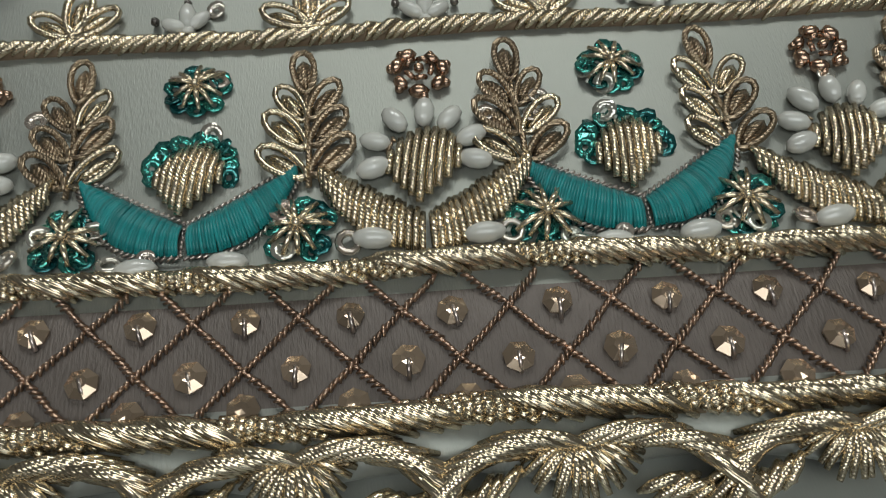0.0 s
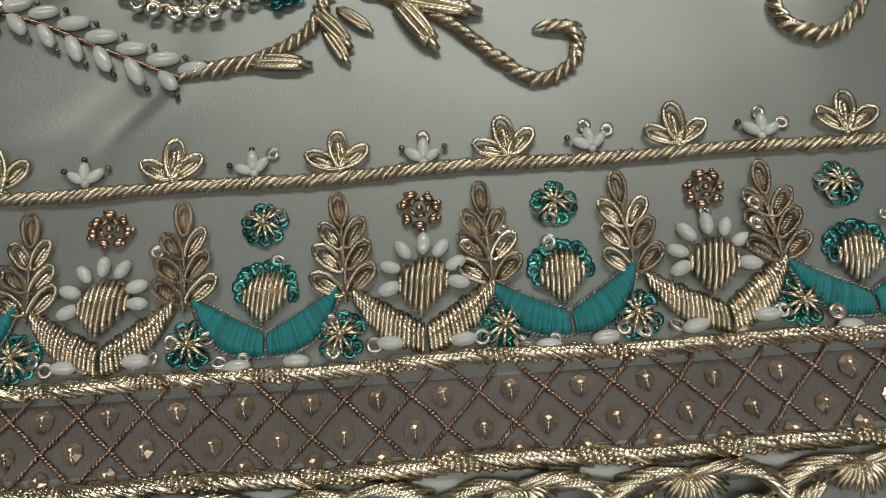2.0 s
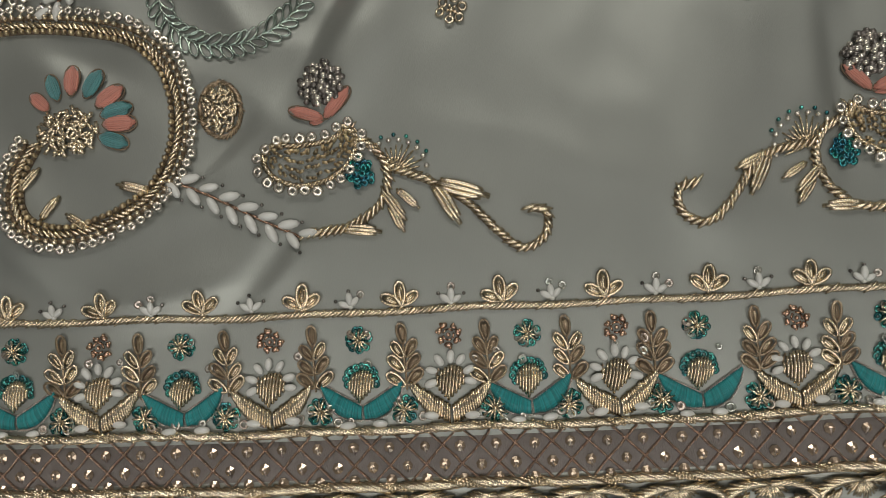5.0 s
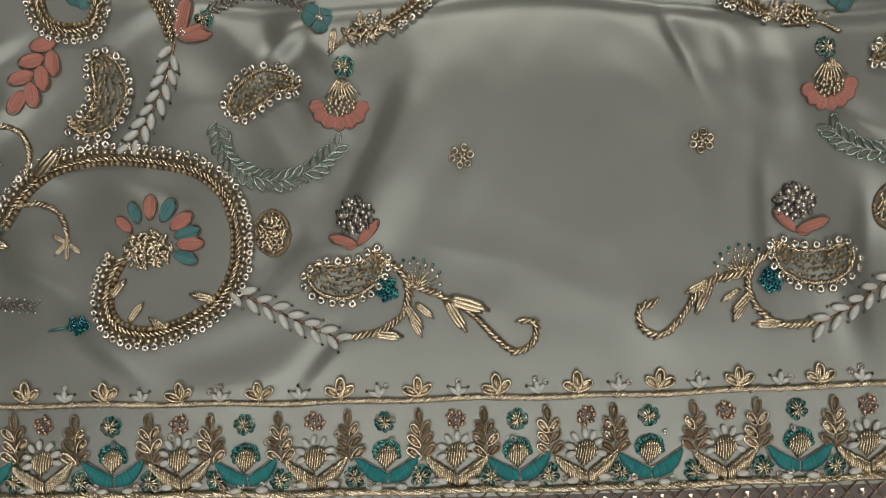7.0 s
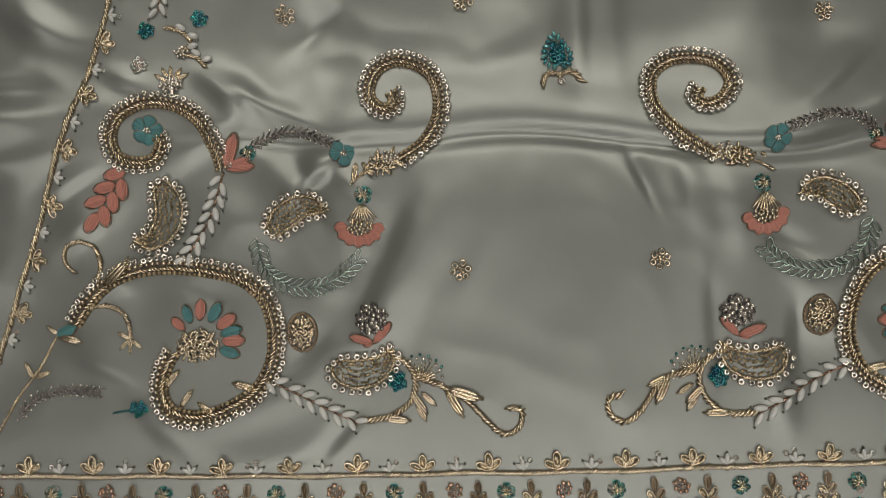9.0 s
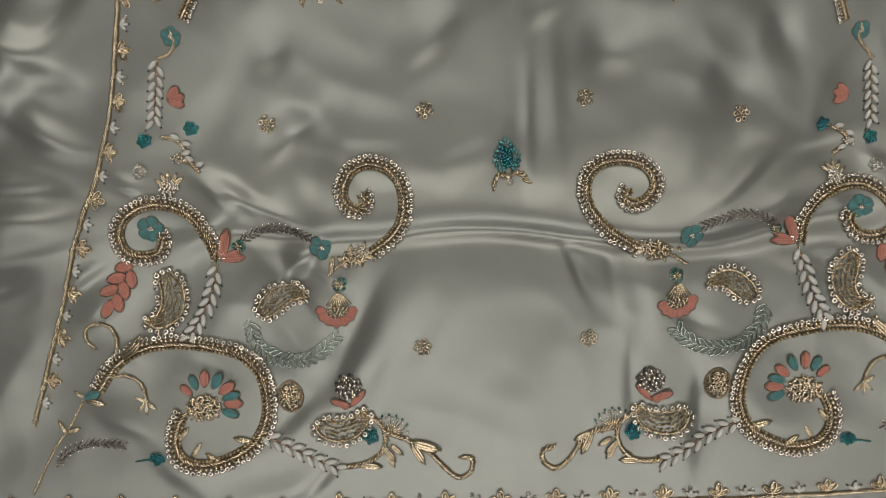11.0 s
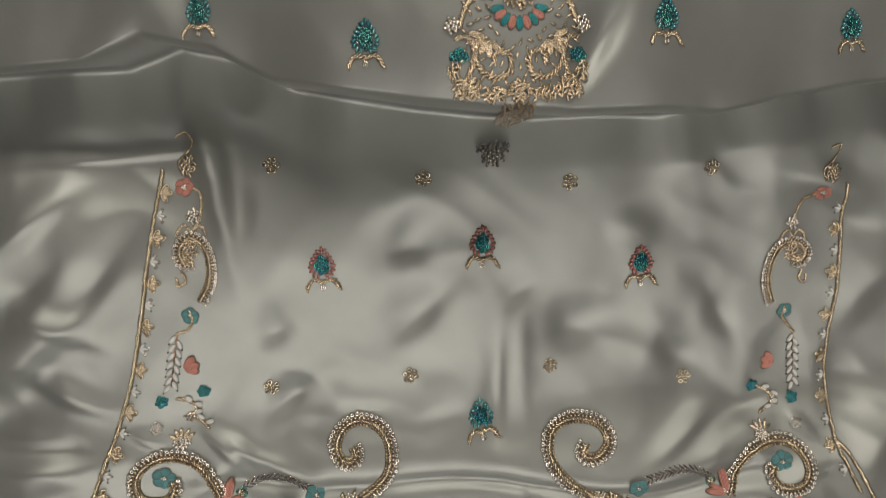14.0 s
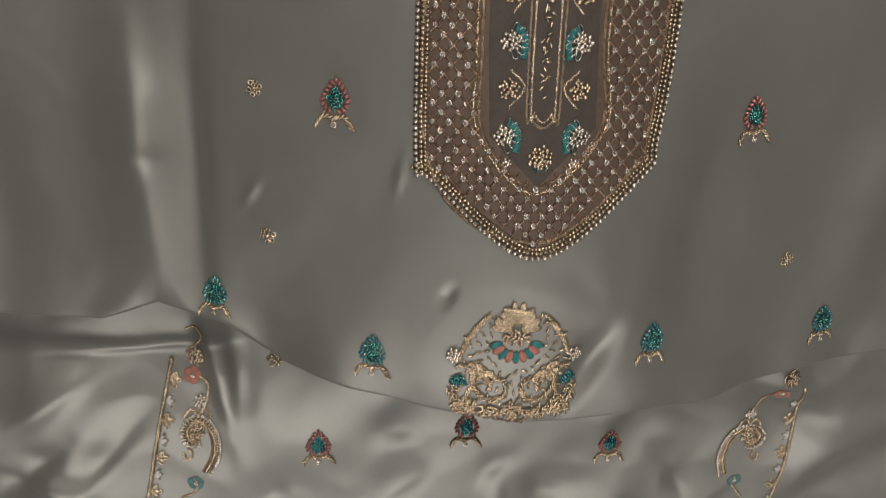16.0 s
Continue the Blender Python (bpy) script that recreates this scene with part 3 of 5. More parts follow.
# ---- hem cords ----


def fat_cord(name, v, r, label):
    """Smooth wire strands and beaded strands laid aslant in turn over a padding."""
    m = joined(name, GOLD, kurta, lambda g: strands(g, along(v), r, -0.27, True, 0.46), label)

    def pad(g):
        for (x, y), h in zip(*glide(along(v), 2.0)[:2]):
            g.bead(x, y, 0.1, 1.6, r * 0.75, r * 0.6, h, 6, 3)
    joined("padding", ANTIQUE, m, pad, kind="stuff")
    return m


fat_cord("upper_hem_cord", -1.0, 1.75, "thick twisted gold cord")
fat_cord("lower_hem_cord", -20.3, 1.95, "thick twisted gold cord")
joined("thin_hem_cord", GOLD, kurta, lambda g: rope(g, along(40.0), 1.55, 0.5, 1.05), "thin twisted gold cord", "stuff")


def fringe(g):
    """Looped gold scallops along the very edge."""
    for x in np.arange(-318, 395, 30.5):
        b = hem(x) - 23.2
        for s in (-1, 1):
            arc = [(x + s * (2 + 13 * math.sin(t)), b - 0.5 - 6.5 * (1 - math.cos(t))) for t in np.linspace(0.1, 1.5, 6)]
            strands(g, arc, 2.0, 0.3 * s)
        for k in range(17):
            a = -math.pi / 2 + (k - 8) * 0.175 + jit(0.05)
            L = 7.2 + jit(0.6)
            g.tube([(x + math.cos(a) * L * u, b + math.sin(a) * L * u, 0.5 + 1.2 * math.sin(math.pi * u)) for u in (0.1, 0.35, 0.65, 1.0)], (0.45, 0.62, 0.58, 0.35), 5)
        rope(g, [(x + 15.2 - 7, b - 6.2), (x + 15.2, b - 8.0), (x + 15.2 + 7, b - 6.2)], 1.6, 0.6, 0.9)


joined("scalloped_fringe", GOLD, kurta, fringe, "gold wire scallops on the hem edge")

# ---- the lattice ----


def lattice(g):
    for fam in (1, -1):
        for x in np.arange(-350, 400, 12.5):
            pts = [(x + 6.2 + fam * (v + 13.2) * 0.98 + jit(0.25), v) for v in (-2.6, -6.8, -10, -13.2, -16.4, -18.9)]
            pos, head, _ = glide([(a, v + hem(a)) for a, v in pts], 0.8)
            for (a, b), h in zip(pos, head):
                t = h + 0.55 + jit(0.3)
                k = 0.72 + jit(0.12)
                g.tube([(a - k * math.cos(t), b - k * math.sin(t), 0.5), (a, b, 1.05 + jit(0.15)), (a + k * math.cos(t), b + k * math.sin(t), 0.5)], (0.18, 0.32, 0.18), 4)


joined("lattice_stitching", COPPER, lattice_band, lattice, "crossed lines of metal thread")


def gem(g):
    n, out = 7, []
    for r, z in ((1.85, 0.15), (1.9, 0.6), (0.8, 1.2)):
        out += [(r * math.cos(2 * math.pi * i / n), r * math.sin(2 * math.pi * i / n), z) for i in range(n)]
    out.append((0, 0, 1.05))
    f = [(j * n + i, j * n + (i + 1) % n, j * n + n + (i + 1) % n, j * n + n + i) for j in (0, 1) for i in range(n)]
    f += [(2 * n + i, 2 * n + (i + 1) % n, 3 * n) for i in range(n)]
    g.add(out, f)


GEM = shared("gem", CHAMPAGNE, gem, flat=True)
PIN = shared("stitch", THREAD, lambda g: g.tube([(0, -2.2, 0.2), (0, -1.2, 1.0), (0, 0.1, 1.2)], 0.3, 5))
for k in range(-17, 24):
    for row, v in enumerate((-7.0, -13.4, -18.2)):
        x = 6.2 + 12.5 * k - (6.25 if row == 1 else 0) + jit(0.4)
        if -205 < x < 215:
            piece("gem", GEM, lattice_band, x, v + hem(x) + jit(0.3), jit(3), 0.35, 1 + jit(0.08))
            if row < 2:
                piece("stitch", PIN, lattice_band, x + jit(0.2), v + hem(x), jit(0.3), 0.4)

# ---- pearls, sequins and small flowers that repeat ----
RICE = shared("pearl", PEARL, lambda g: g.bead(0, 0, 1.25, 2.35, 1.4, 1.35, 0, 10, 7))
DROP = shared("pearl", PEARL, lambda g: g.bead(0, 0, 1.25, 2.75, 1.45, 1.4, 0, 10, 7))
EYE = shared("eyelet", SEQUIN_PALE, lambda g: g.ring(0, 0, 0.9, 1.3, 0.55, 10))
CUP = shared("sequin", SEQUIN_PALE, lambda g: g.disc(0, 0, 0, 1.7, 0, 0, 12))


def gold_wings(g):
    for s in (-1, 1):
        across(g, [(s * 14.2, 13.8), (s * 9.4, 10.6), (s * 4.6, 7.6), (s * 0.1, 4.8)], [(s * 13.6, 10.4), (s * 10.2, 5.0), (s * 5.4, 1.2), (s * 0.3, -1.0)], 18, 0.54, 1.7, 0.09)


def bud(g, r=4.9, tall=6.6):
    for i in range(9):
        u = (i - 4) / 4.3
        top, low = 0.8 * math.sqrt(max(0.05, 1 - u * u)), -0.15 - 0.85 * (1 - abs(u)) ** 0.8
        for_y = [low + (top - low) * k for k in (0, 0.2, 0.5, 0.8, 1)]
        g.tube([(u * r + 1.1 * y, y * tall, 0.4 + 1.7 * math.sin(math.pi * (0.08 + 0.84 * k)) * (1 - 0.5 * u * u)) for y, k in zip(for_y, (0, 0.2, 0.5, 0.8, 1))], 0.58, 5)


def bud_rim(g):
    for s in (-1, 1):
        for i in range(15):
            u = i / 14
            x, y = s * (0.4 + 4.3 * math.sin(u * 2.2)), -4.8 + 8.4 * u
            t = 1.2 * s + jit(0.8)
            g.tube([(x - 0.5 * math.cos(t), y - 0.5 * math.sin(t), 0.6), (x + 0.5 * math.cos(t), y + 0.5 * math.sin(t), 0.9)], 0.25, 4)
    for s in (-1, 1):
        for i in range(16):
            u = i / 15
            x, y = s * (0.8 + 12.0 * u), -14.2 + 14 * u + 3.6 * math.sin(u * 3.0) * -0.6
            g.bead(x + jit(0.2), y + jit(0.2), 0.5, 0.36, 0.28, 0.3, jit(2), 5, 2)


WINGS = shared("gold_wing_pair", GOLD, gold_wings)
BUD = shared("bud", GOLD, bud)
RIM = shared("bud_rim", ANTIQUE, bud_rim)


TEAL_TOP = ((14.0, 12.2), (10.6, 10.2), (5.4, 7.0), (0.4, 4.2))
TEAL_LOW = ((14.3, 11.4), (12.4, 6.8), (9.2, 2.6), (5.0, 0.4), (0.4, 0.0))


def teal_wings(g):
    for s in (-1, 1):
        across(g, [(s * x, y) for x, y in TEAL_TOP], [(s * x, y) for x, y in TEAL_LOW], 44, 0.29, 1.4, 0.03)


TWINGS = shared("teal_wing_pair", TEAL, teal_wings)


def teal_edge(g):
    for s in (-1, 1):
        for line in ([(s * x, y + 0.5) for x, y in TEAL_TOP], [(s * (x + 0.3), y - 0.6) for x, y in TEAL_LOW]):
            pos, head, _ = glide(line, 0.8)
            for (x, y), h in zip(pos, head):
                g.tube([(x - 0.5 * math.cos(h + 0.6), y - 0.5 * math.sin(h + 0.6), 0.4), (x + 0.5 * math.cos(h + 0.6), y + 0.5 * math.sin(h + 0.6), 0.75)], 0.22, 4)
    for i in range(8):
        g.bead(jit(0.1), -0.4 + 0.65 * i, 0.9, 0.3, 0.3, 0.3, 0, 5, 2)


TEDGE = shared("stitched_edge", THREAD, teal_edge)
SMALL_BUD = shared("bud", GOLD, lambda g: bud(g, 4.4, 6.2))


def halo(g):
    for i in range(11):
        a = math.radians(-12 + 20.4 * i)
        g.disc((5.4 + jit(0.5)) * math.cos(a), (5.4 + jit(0.5)) * math.sin(a), 0.1, 1.55, jit(3), jit(0.6), 8)


HALO = shared("sequin_halo", SEQUIN, halo)


def rosette(g):
    for ring_r, k, r in ((3.7, 9, 1.6), (1.9, 5, 1.4)):
        for i in range(k):
            a = 2 * math.pi * i / k + jit(0.2)
            g.disc(ring_r * math.cos(a), ring_r * math.sin(a), 0.1 + (0.5 if k == 5 else 0), r, jit(3), jit(0.5), 8)


def sparks(g):
    for i in range(10):
        a = 2 * math.pi * i / 10 + jit(0.2)
        L = 4.2 + jit(0.6)
        g.tube([(math.cos(a) * L * u, math.sin(a) * L * u, 1.1 + 0.9 * math.sin(math.pi * (0.25 + 0.75 * u))) for u in (0.15, 0.5, 1.0)], (0.34, 0.46, 0.3), 5)
    g.bead(0, 0, 2.0, 0.75, 0.75, 0.7)


ROSETTE = shared("sequin_rosette", SEQUIN, rosette)
SPARKS = shared("wire_spokes", GOLD_PLAIN, sparks)


def rose(g):
    for i in range(5):
        a = 2 * math.pi * i / 5 + jit(0.2)
        t = a + 1.57
        g.tube([(1.6 * math.cos(a) - 0.8 * math.cos(t), 1.6 * math.sin(a) - 0.8 * math.sin(t), 1.5), (1.75 * math.cos(a), 1.75 * math.sin(a), 1.9), (1.6 * math.cos(a) + 0.8 * math.cos(t), 1.6 * math.sin(a) + 0.8 * math.sin(t), 1.5)], 0.4, 5)
    g.bead(0, 0, 1.7, 0.8)


ROSEPETAL = shared("bead", ROSE, lambda g: (g.bead(3.2, 0, 0.9, 1.0, 1.4, 0.9, 0, 7, 3), g.bead(3.9, 0.6, 0.7, 0.7, 0.7, 0.7)))


def rose_rosette(x, y):
    m = piece("rose_gold_rosette", ROSEBEAD, kurta, x, y, jit(3), 0, 1.05, "small rosette of rose gold beads")
    for i in range(7):
        ob = new("bead", ROSEPETAL)
        ob.parent = m
        ob.matrix_local = Matrix.LocRotScale((0, 0, 0), Euler((0, 0, 2 * math.pi * i / 7 + jit(0.12))), [1 + jit(0.1)] * 3)


ROSEBEAD = shared("rose_gold_rosette", ROSE, rose)
LEAF = shared("wire_leaf", GOLD, lambda g: loop_leaf(g, 0, 0, 0, 7.6, 3.3, 0.52, 0.9))
LEAF_DULL = shared("wire_leaf", ANTIQUE, lambda g: loop_leaf(g, 0, 0, 0, 7.6, 3.3, 0.52, 0.9))
SHORT_LEAF = shared("wire_leaf", GOLD, lambda g: loop_leaf(g, 0, 0, 0, 8.0, 3.5, 0.58, 0.8))
STEM = shared("stem", ANTIQUE, lambda g: g.tube([(0, -1, 0.5), (0.2, 6, 0.8), (-0.2, 12, 0.8), (0, 15.6, 0.5)], 0.42, 6))


def sprig(x, v):
    y = v + hem(x)
    stem = piece("leaf_sprig", STEM, kurta, x, y, 0, 0, label="sprig of looped gold wire leaves")
    for u, a, s in ((0.6, 0.86, 0.98), (5.4, 0.74, 0.96), (10.2, 0.58, 0.9)):
        for side in (-1, 1):
            dull = rnd.random() < 0.5
            q = math.pi / 2 - side * (a + jit(0.08))
            leaf = new("wire_leaf", LEAF_DULL if dull else LEAF)
            leaf.parent = stem
            leaf.matrix_local = Matrix.LocRotScale((side * 0.0004, (u + jit(0.3)) * MM, 0.0003), Euler((0, 0, q)), [s * (1 + jit(0.06))] * 3)
    leaf = new("wire_leaf", LEAF_DULL)
    leaf.parent = stem
    leaf.matrix_local = Matrix.LocRotScale((0, 15.0 * MM, 0.0003), Euler((0, 0, math.pi / 2 + jit(0.1))), [0.95] * 3)


def gold_flower(x, v):
    y = v + hem(x)
    m = piece("gold_flower", WINGS, kurta, x, y, jit(0.04), 0, label="flower of coiled gold wire ringed by rice pearls")
    for name, me, dy in (("bud", BUD, 13.4), ("bud_rim", RIM, 13.8)):
        ob = new(name, me)
        ob.parent = m
        ob.matrix_local = Matrix.LocRotScale((0, dy * MM, 0.0003), Euler((0, 0, jit(0.12))), None)
    for i in range(7):
        a = math.radians(-14 + 34.7 * i + jit(4))
        ob = new("pearl", RICE)
        ob.parent = m
        ob.matrix_local = Matrix.LocRotScale((7.0 * math.cos(a) * MM, (14.4 + 7.2 * math.sin(a)) * MM, jit(0.2) * MM), Euler((0, 0, a + jit(0.15))), [1 + jit(0.07)] * 3)
    for s in (-1, 1):
        ob = new("pearl", DROP)
        ob.parent = m
        ob.matrix_local = Matrix.LocRotScale((s * (7.0 + jit(0.4)) * MM, (1.4 + jit(0.3)) * MM, 0), Euler((0, 0, jit(0.15))), [1 + jit(0.06)] * 3)
        if rnd.random() < 0.95:
            ob = new("eyelet", EYE)
            ob.parent = m
            ob.matrix_local = Matrix.LocRotScale((s * 10.4 * MM, (1.6 + jit(0.3)) * MM, 0), Euler((jit(0.5), jit(0.5), 0)), None)


def teal_flower(x, v):
    y = v + hem(x)
    m = piece("teal_flower", TWINGS, kurta, x, y, jit(0.04), 0, label="teal satin-stitch flower with a gold bud")
    for name, me, dy in (("stitched_edge", TEDGE, 0), ("bud", SMALL_BUD, 12.0), ("sequin_halo", HALO, 13.0)):
        ob = new(name, me)
        ob.parent = m
        ob.matrix_local = Matrix.LocRotScale((0, dy * MM, 0.0002), Euler((0, 0, jit(0.08) if dy else 0)), None)
    for s in (-1, 1):
        ob = new("pearl", DROP)
        ob.parent = m
        ob.matrix_local = Matrix.LocRotScale((s * (5.6 + jit(0.4)) * MM, (-1.9 + jit(0.3)) * MM, 0), Euler((0, 0, jit(0.12))), [1 + jit(0.06)] * 3)
        if rnd.random() < 0.8:
            ob = new("eyelet", EYE)
            ob.parent = m
            ob.matrix_local = Matrix.LocRotScale((s * 9.2 * MM, (-1.4 + jit(0.3)) * MM, 0), Euler((jit(0.5), jit(0.5), 0)), None)
    if rnd.random() < 0.8:
        ob = new("sequin", CUP)
        ob.parent = m
        ob.matrix_local = Matrix.LocRotScale((jit(3) * MM, 19.0 * MM, 0.0006), Euler((jit(0.6), jit(0.6), 0)), None)


def spark_flower(x, y, s=1.0, label="teal sequin flower with gold wire sparks"):
    m = piece("sequin_flower", ROSETTE, kurta, x, y, jit(3), 0, s, label)
    ob = new("wire_spokes", SPARKS)
    ob.parent = m
    ob.matrix_local = Matrix.LocRotScale((0, 0, 0.0003), Euler((0, 0, jit(3))), None)
    for i in range(rnd.randint(1, 3)):
        a = jit(3)
        ob = new("sequin", CUP)
        ob.parent = m
        ob.matrix_local = Matrix.LocRotScale((3.6 * math.cos(a) * MM, 3.6 * math.sin(a) * MM, 0.0005), Euler((jit(0.7), jit(0.7), 0)), None)


SHIFTS = {-1: (0, 1.5, -2.4, 1.6), 0: (2, -0.5, -0.4, 1.6), 1: (-1, -3.5, -4.4, -2.4)}
for k in range(-5, 7):
    gx = 2 + 61 * k
    dg, dt, da, db = SHIFTS.get(k, (jit(1.2), jit(1.2), jit(1.2), jit(1.2)))
    gold_flower(gx + dg, 1.4 + jit(0.5))
    teal_flower(gx + 30.5 + dt, 2.8 + jit(0.4))
    for x in (gx - 12.6 + da, gx + 14.4 + db):
        sprig(x, 13.6 + jit(0.4))
    rose_rosette(gx + 1.2 + dg, 31.0 + hem(gx))
    spark_flower(gx + 31 + dt, 30.4 + hem(gx + 31), 0.95)
    for x in (gx - 14 + da, gx + 15.6 + db):
        spark_flower(x, 5.6 + jit(0.5) + hem(x))
    for i in range(7):
        x, v = gx + rnd.uniform(-28, 32), rnd.choice((2.4, 2.8, 3.2, 22, 26))
        piece("sequin", CUP, kurta, x, v + hem(x) + jit(1), jit(3), 0.9, 0.85 + jit(0.15), "loose clear sequin")

# ---- crowns along the thin cord ----
KNOT = shared("crown", GOLD_PLAIN, lambda g: g.bead(0, 0, 0.6, 1.0, 0.8, 0.7))
PKNOT = shared("crown", PEARL, lambda g: g.bead(0, 0.5, 0.8, 1.1, 0.9, 0.8))
PETALP = shared("pearl", PEARL, lambda g: g.bead(2.6, 0, 1.1, 2.4, 1.25, 1.1, 0, 9, 6))
SEED = shared("seed_bead", SMOKE, lambda g: g.bead(5.6, 0, 0.8, 0.75))
SPANGLE = shared("sequin", SEQUIN_PALE, lambda g: g.disc(5.7, 0, 0.2, 1.5, 0, 0.3, 10))


def crown(x, y, ang, gold, s=1.0):
    m = piece("gold_crown" if gold else "pearl_crown", KNOT if gold else PKNOT, kurta, x, y, ang, 0, s,
              "three gold wire leaves on the cord" if gold else "three rice pearls fanned on the cord")
    for a in (-0.95, 0.0, 0.95):
        me = SHORT_LEAF if gold else PETALP
        ob = new("wire_leaf" if gold else "pearl", me)
        ob.parent = m
        q = math.pi / 2 + a + jit(0.1)
        ob.matrix_local = Matrix.LocRotScale((0, 0.6 * MM, 0.0001), Euler((0, 0, q)), [(0.95 if a else 1.05) * (1 + jit(0.06))] * 3)
        if not gold:
            ob = new("seed_bead", SPANGLE if rnd.random() < 0.3 else SEED)
            ob.parent = m
            ob.matrix_local = Matrix.LocRotScale((0, 0.6 * MM, 0.0001), Euler((0, 0, q)), None)


for k in range(-10, 11):
    x = 25 + 35.4 * k
    crown(x, 41.6 + hem(x), jit(0.12), True)
    x = 7 + 35.4 * k
    crown(x, 41.6 + hem(x), jit(0.15), False)

# ---- larger motifs ----


def rope_off(g, points, r, off=0.0, lay=0.45, pitch=1.15):
    pos, head, _ = glide(points, 1.0)
    shifted = np.stack([pos[:, 0] - np.sin(head) * off, pos[:, 1] + np.cos(head) * off], 1)
    rope(g, shifted, r, lay, pitch)


RINGED = shared("ringed_bead", CRYSTAL, lambda g: g.ring(0, 0, 0.95, 0.60, 0.42, 9))


def ring_row(parent, points, r, off, gap=1.92):
    """Clear beads sewn flat, each showing its hole."""
    pos, head, _ = glide(points, 1.0)
    pos, _, _ = glide(np.stack([pos[:, 0] - np.sin(head) * off, pos[:, 1] + np.cos(head) * off], 1), gap * r)
    for x, y in pos:
        ob = piece("ringed_bead", RINGED, parent, x + jit(0.15), y + jit(0.15), jit(3), 0.1, r * (1 + jit(0.08)))
        ob.rotation_euler.rotate_axis("X", jit(0.35))


def scroll(points, s, label, wide=1.0, name="scroll"):
    """A curved band: a gold cord between two rows of small beads, with a row of ringed beads on its outer side."""
    m = joined(name, GOLD, kurta, lambda g: rope_off(g, points, 1.5 * wide, -0.3 * s * wide, -0.6, 1.4), label)
    joined("bead_trim", GOLD_PLAIN, m, lambda g: bead_line(g, points, 1.25 * wide, 1.18, 2.5 * s * wide), kind="stuff")
    joined("bead_trim", DULL, m, lambda g: bead_line(g, points, 1.2 * wide, 1.18, -2.9 * s * wide), kind="stuff")
    ring_row(m, points, 1.95 * wide, 5.2 * s * wide, 1.95)
    return m


def paisley(spine, W, s, label):
    pos, head, far = glide(spine, 0.6)
    u = np.linspace(0, 1, len(pos))
    w = W * np.clip(2.33 * np.sqrt(u + 0.015) * (1 - u) ** 0.75, 0.06, None)
    nx, ny = -np.sin(head), np.cos(head)

    def edge(k):
        a = np.stack([pos[:, 0] + nx * (w + k), pos[:, 1] + ny * (w + k)], 1)
        b = np.stack([pos[:, 0] - nx * (w + k), pos[:, 1] - ny * (w + k)], 1)
        return np.concatenate([a[::-4], b[::4]])

    m = joined("paisley", GOLD, kurta, lambda g: rope(g, edge(0), 1.2, 0.5), label)

    def filling(g):
        for i in range(4, len(pos) - 3, 3):
            for q in (-0.62, -0.2, 0.2, 0.62):
                a = head[i] + 0.8 * q + jit(0.6)
                x, y = pos[i][0] + nx[i] * w[i] * q + jit(0.7), pos[i][1] + ny[i] * w[i] * q + jit(0.7)
                g.tube([(x - 0.9 * math.cos(a), y - 0.9 * math.sin(a), 0.6), (x + 0.9 * math.cos(a), y + 0.9 * math.sin(a), 1.4 + jit(0.5))], 0.62, 5)
    joined("gold_filling", DULL, m, filling, kind="stuff")
    ring_row(m, edge(2.5), 2.1, 0, 2.15)


def pearl_spray(points, n, s, label, L=8.0, W=3.3):
    m = joined("pearl_spray", ROSE, kurta, lambda g: rope(g, points, 0.6), label)
    pos, head, _ = glide(points, 0.5)
    for i in range(n):
        k = int((i + 0.5) / n * (len(pos) - 1))
        a = head[k] + (1 if i % 2 else -1) * (0.55 + jit(0.1))
        q = L / 8.0 * (1 + jit(0.06))
        piece("pearl", RICE_LONG, m, pos[k][0] + math.cos(a) * L * 0.62, pos[k][1] + math.sin(a) * L * 0.62, a, 0, q)
    joined("tip_beading", SMOKE, m, lambda g: tips(g, points, n, L * 1.22, 0.55, 0.75), kind="stuff")


RICE_LONG = shared("pearl", PEARL, lambda g: g.bead(0, 0, 1.4, 3.9, 1.75, 1.6, 0, 9, 7))


def wire_garland(points, n, label, L=6.6, W=2.9):
    m = joined("wire_garland", THREAD, kurta, lambda g: rope(g, points, 0.45), label)
    pos, head, _ = glide(points, 0.5)
    for i in range(n):
        k = int((i + 0.5) / n * (len(pos) - 1))
        a = head[k] + (1 if i % 2 else -1) * (0.7 + jit(0.12))
        piece("wire_leaf", GREEN_LEAF, m, pos[k][0], pos[k][1], a, 0.2, L / 7.4 * (1 + jit(0.1)))


GREEN_LEAF = shared("wire_leaf", GREEN_WIRE, lambda g: loop_leaf(g, 0, 0, 0, 7.8, 3.2, 0.5, 0.5, core=False))


def dark_spray(points, n, label):
    m = joined("bead_spray", THREAD, kurta, lambda g: rope(g, points, 0.5), label)
    joined("bugle_filling", SMOKE, m, lambda g: (spray(g, points, n, 4.6, 1, "bugle", 0.6, 0.55), spray(g, points, n, 2.2, 1, "bugle", 0.5, 0.6)), kind="stuff")
    joined("tip_beading", CRYSTAL, m, lambda g: tips(g, points, n, 5.2, 0.6, 0.7), kind="stuff")


def petal_mesh(name, mat, L, W, n):
    def build(g):
        petal(g, 0, 0, 0, L, W, n, high=1.2)
        if n > 4:
            g.tube(np.column_stack([leaf_path(-0.2, 0, 0, L + 0.3, W * 1.04, 17), np.full(17, 0.35)]), 0.3, 5, True, True)
    return shared(name, mat, build)


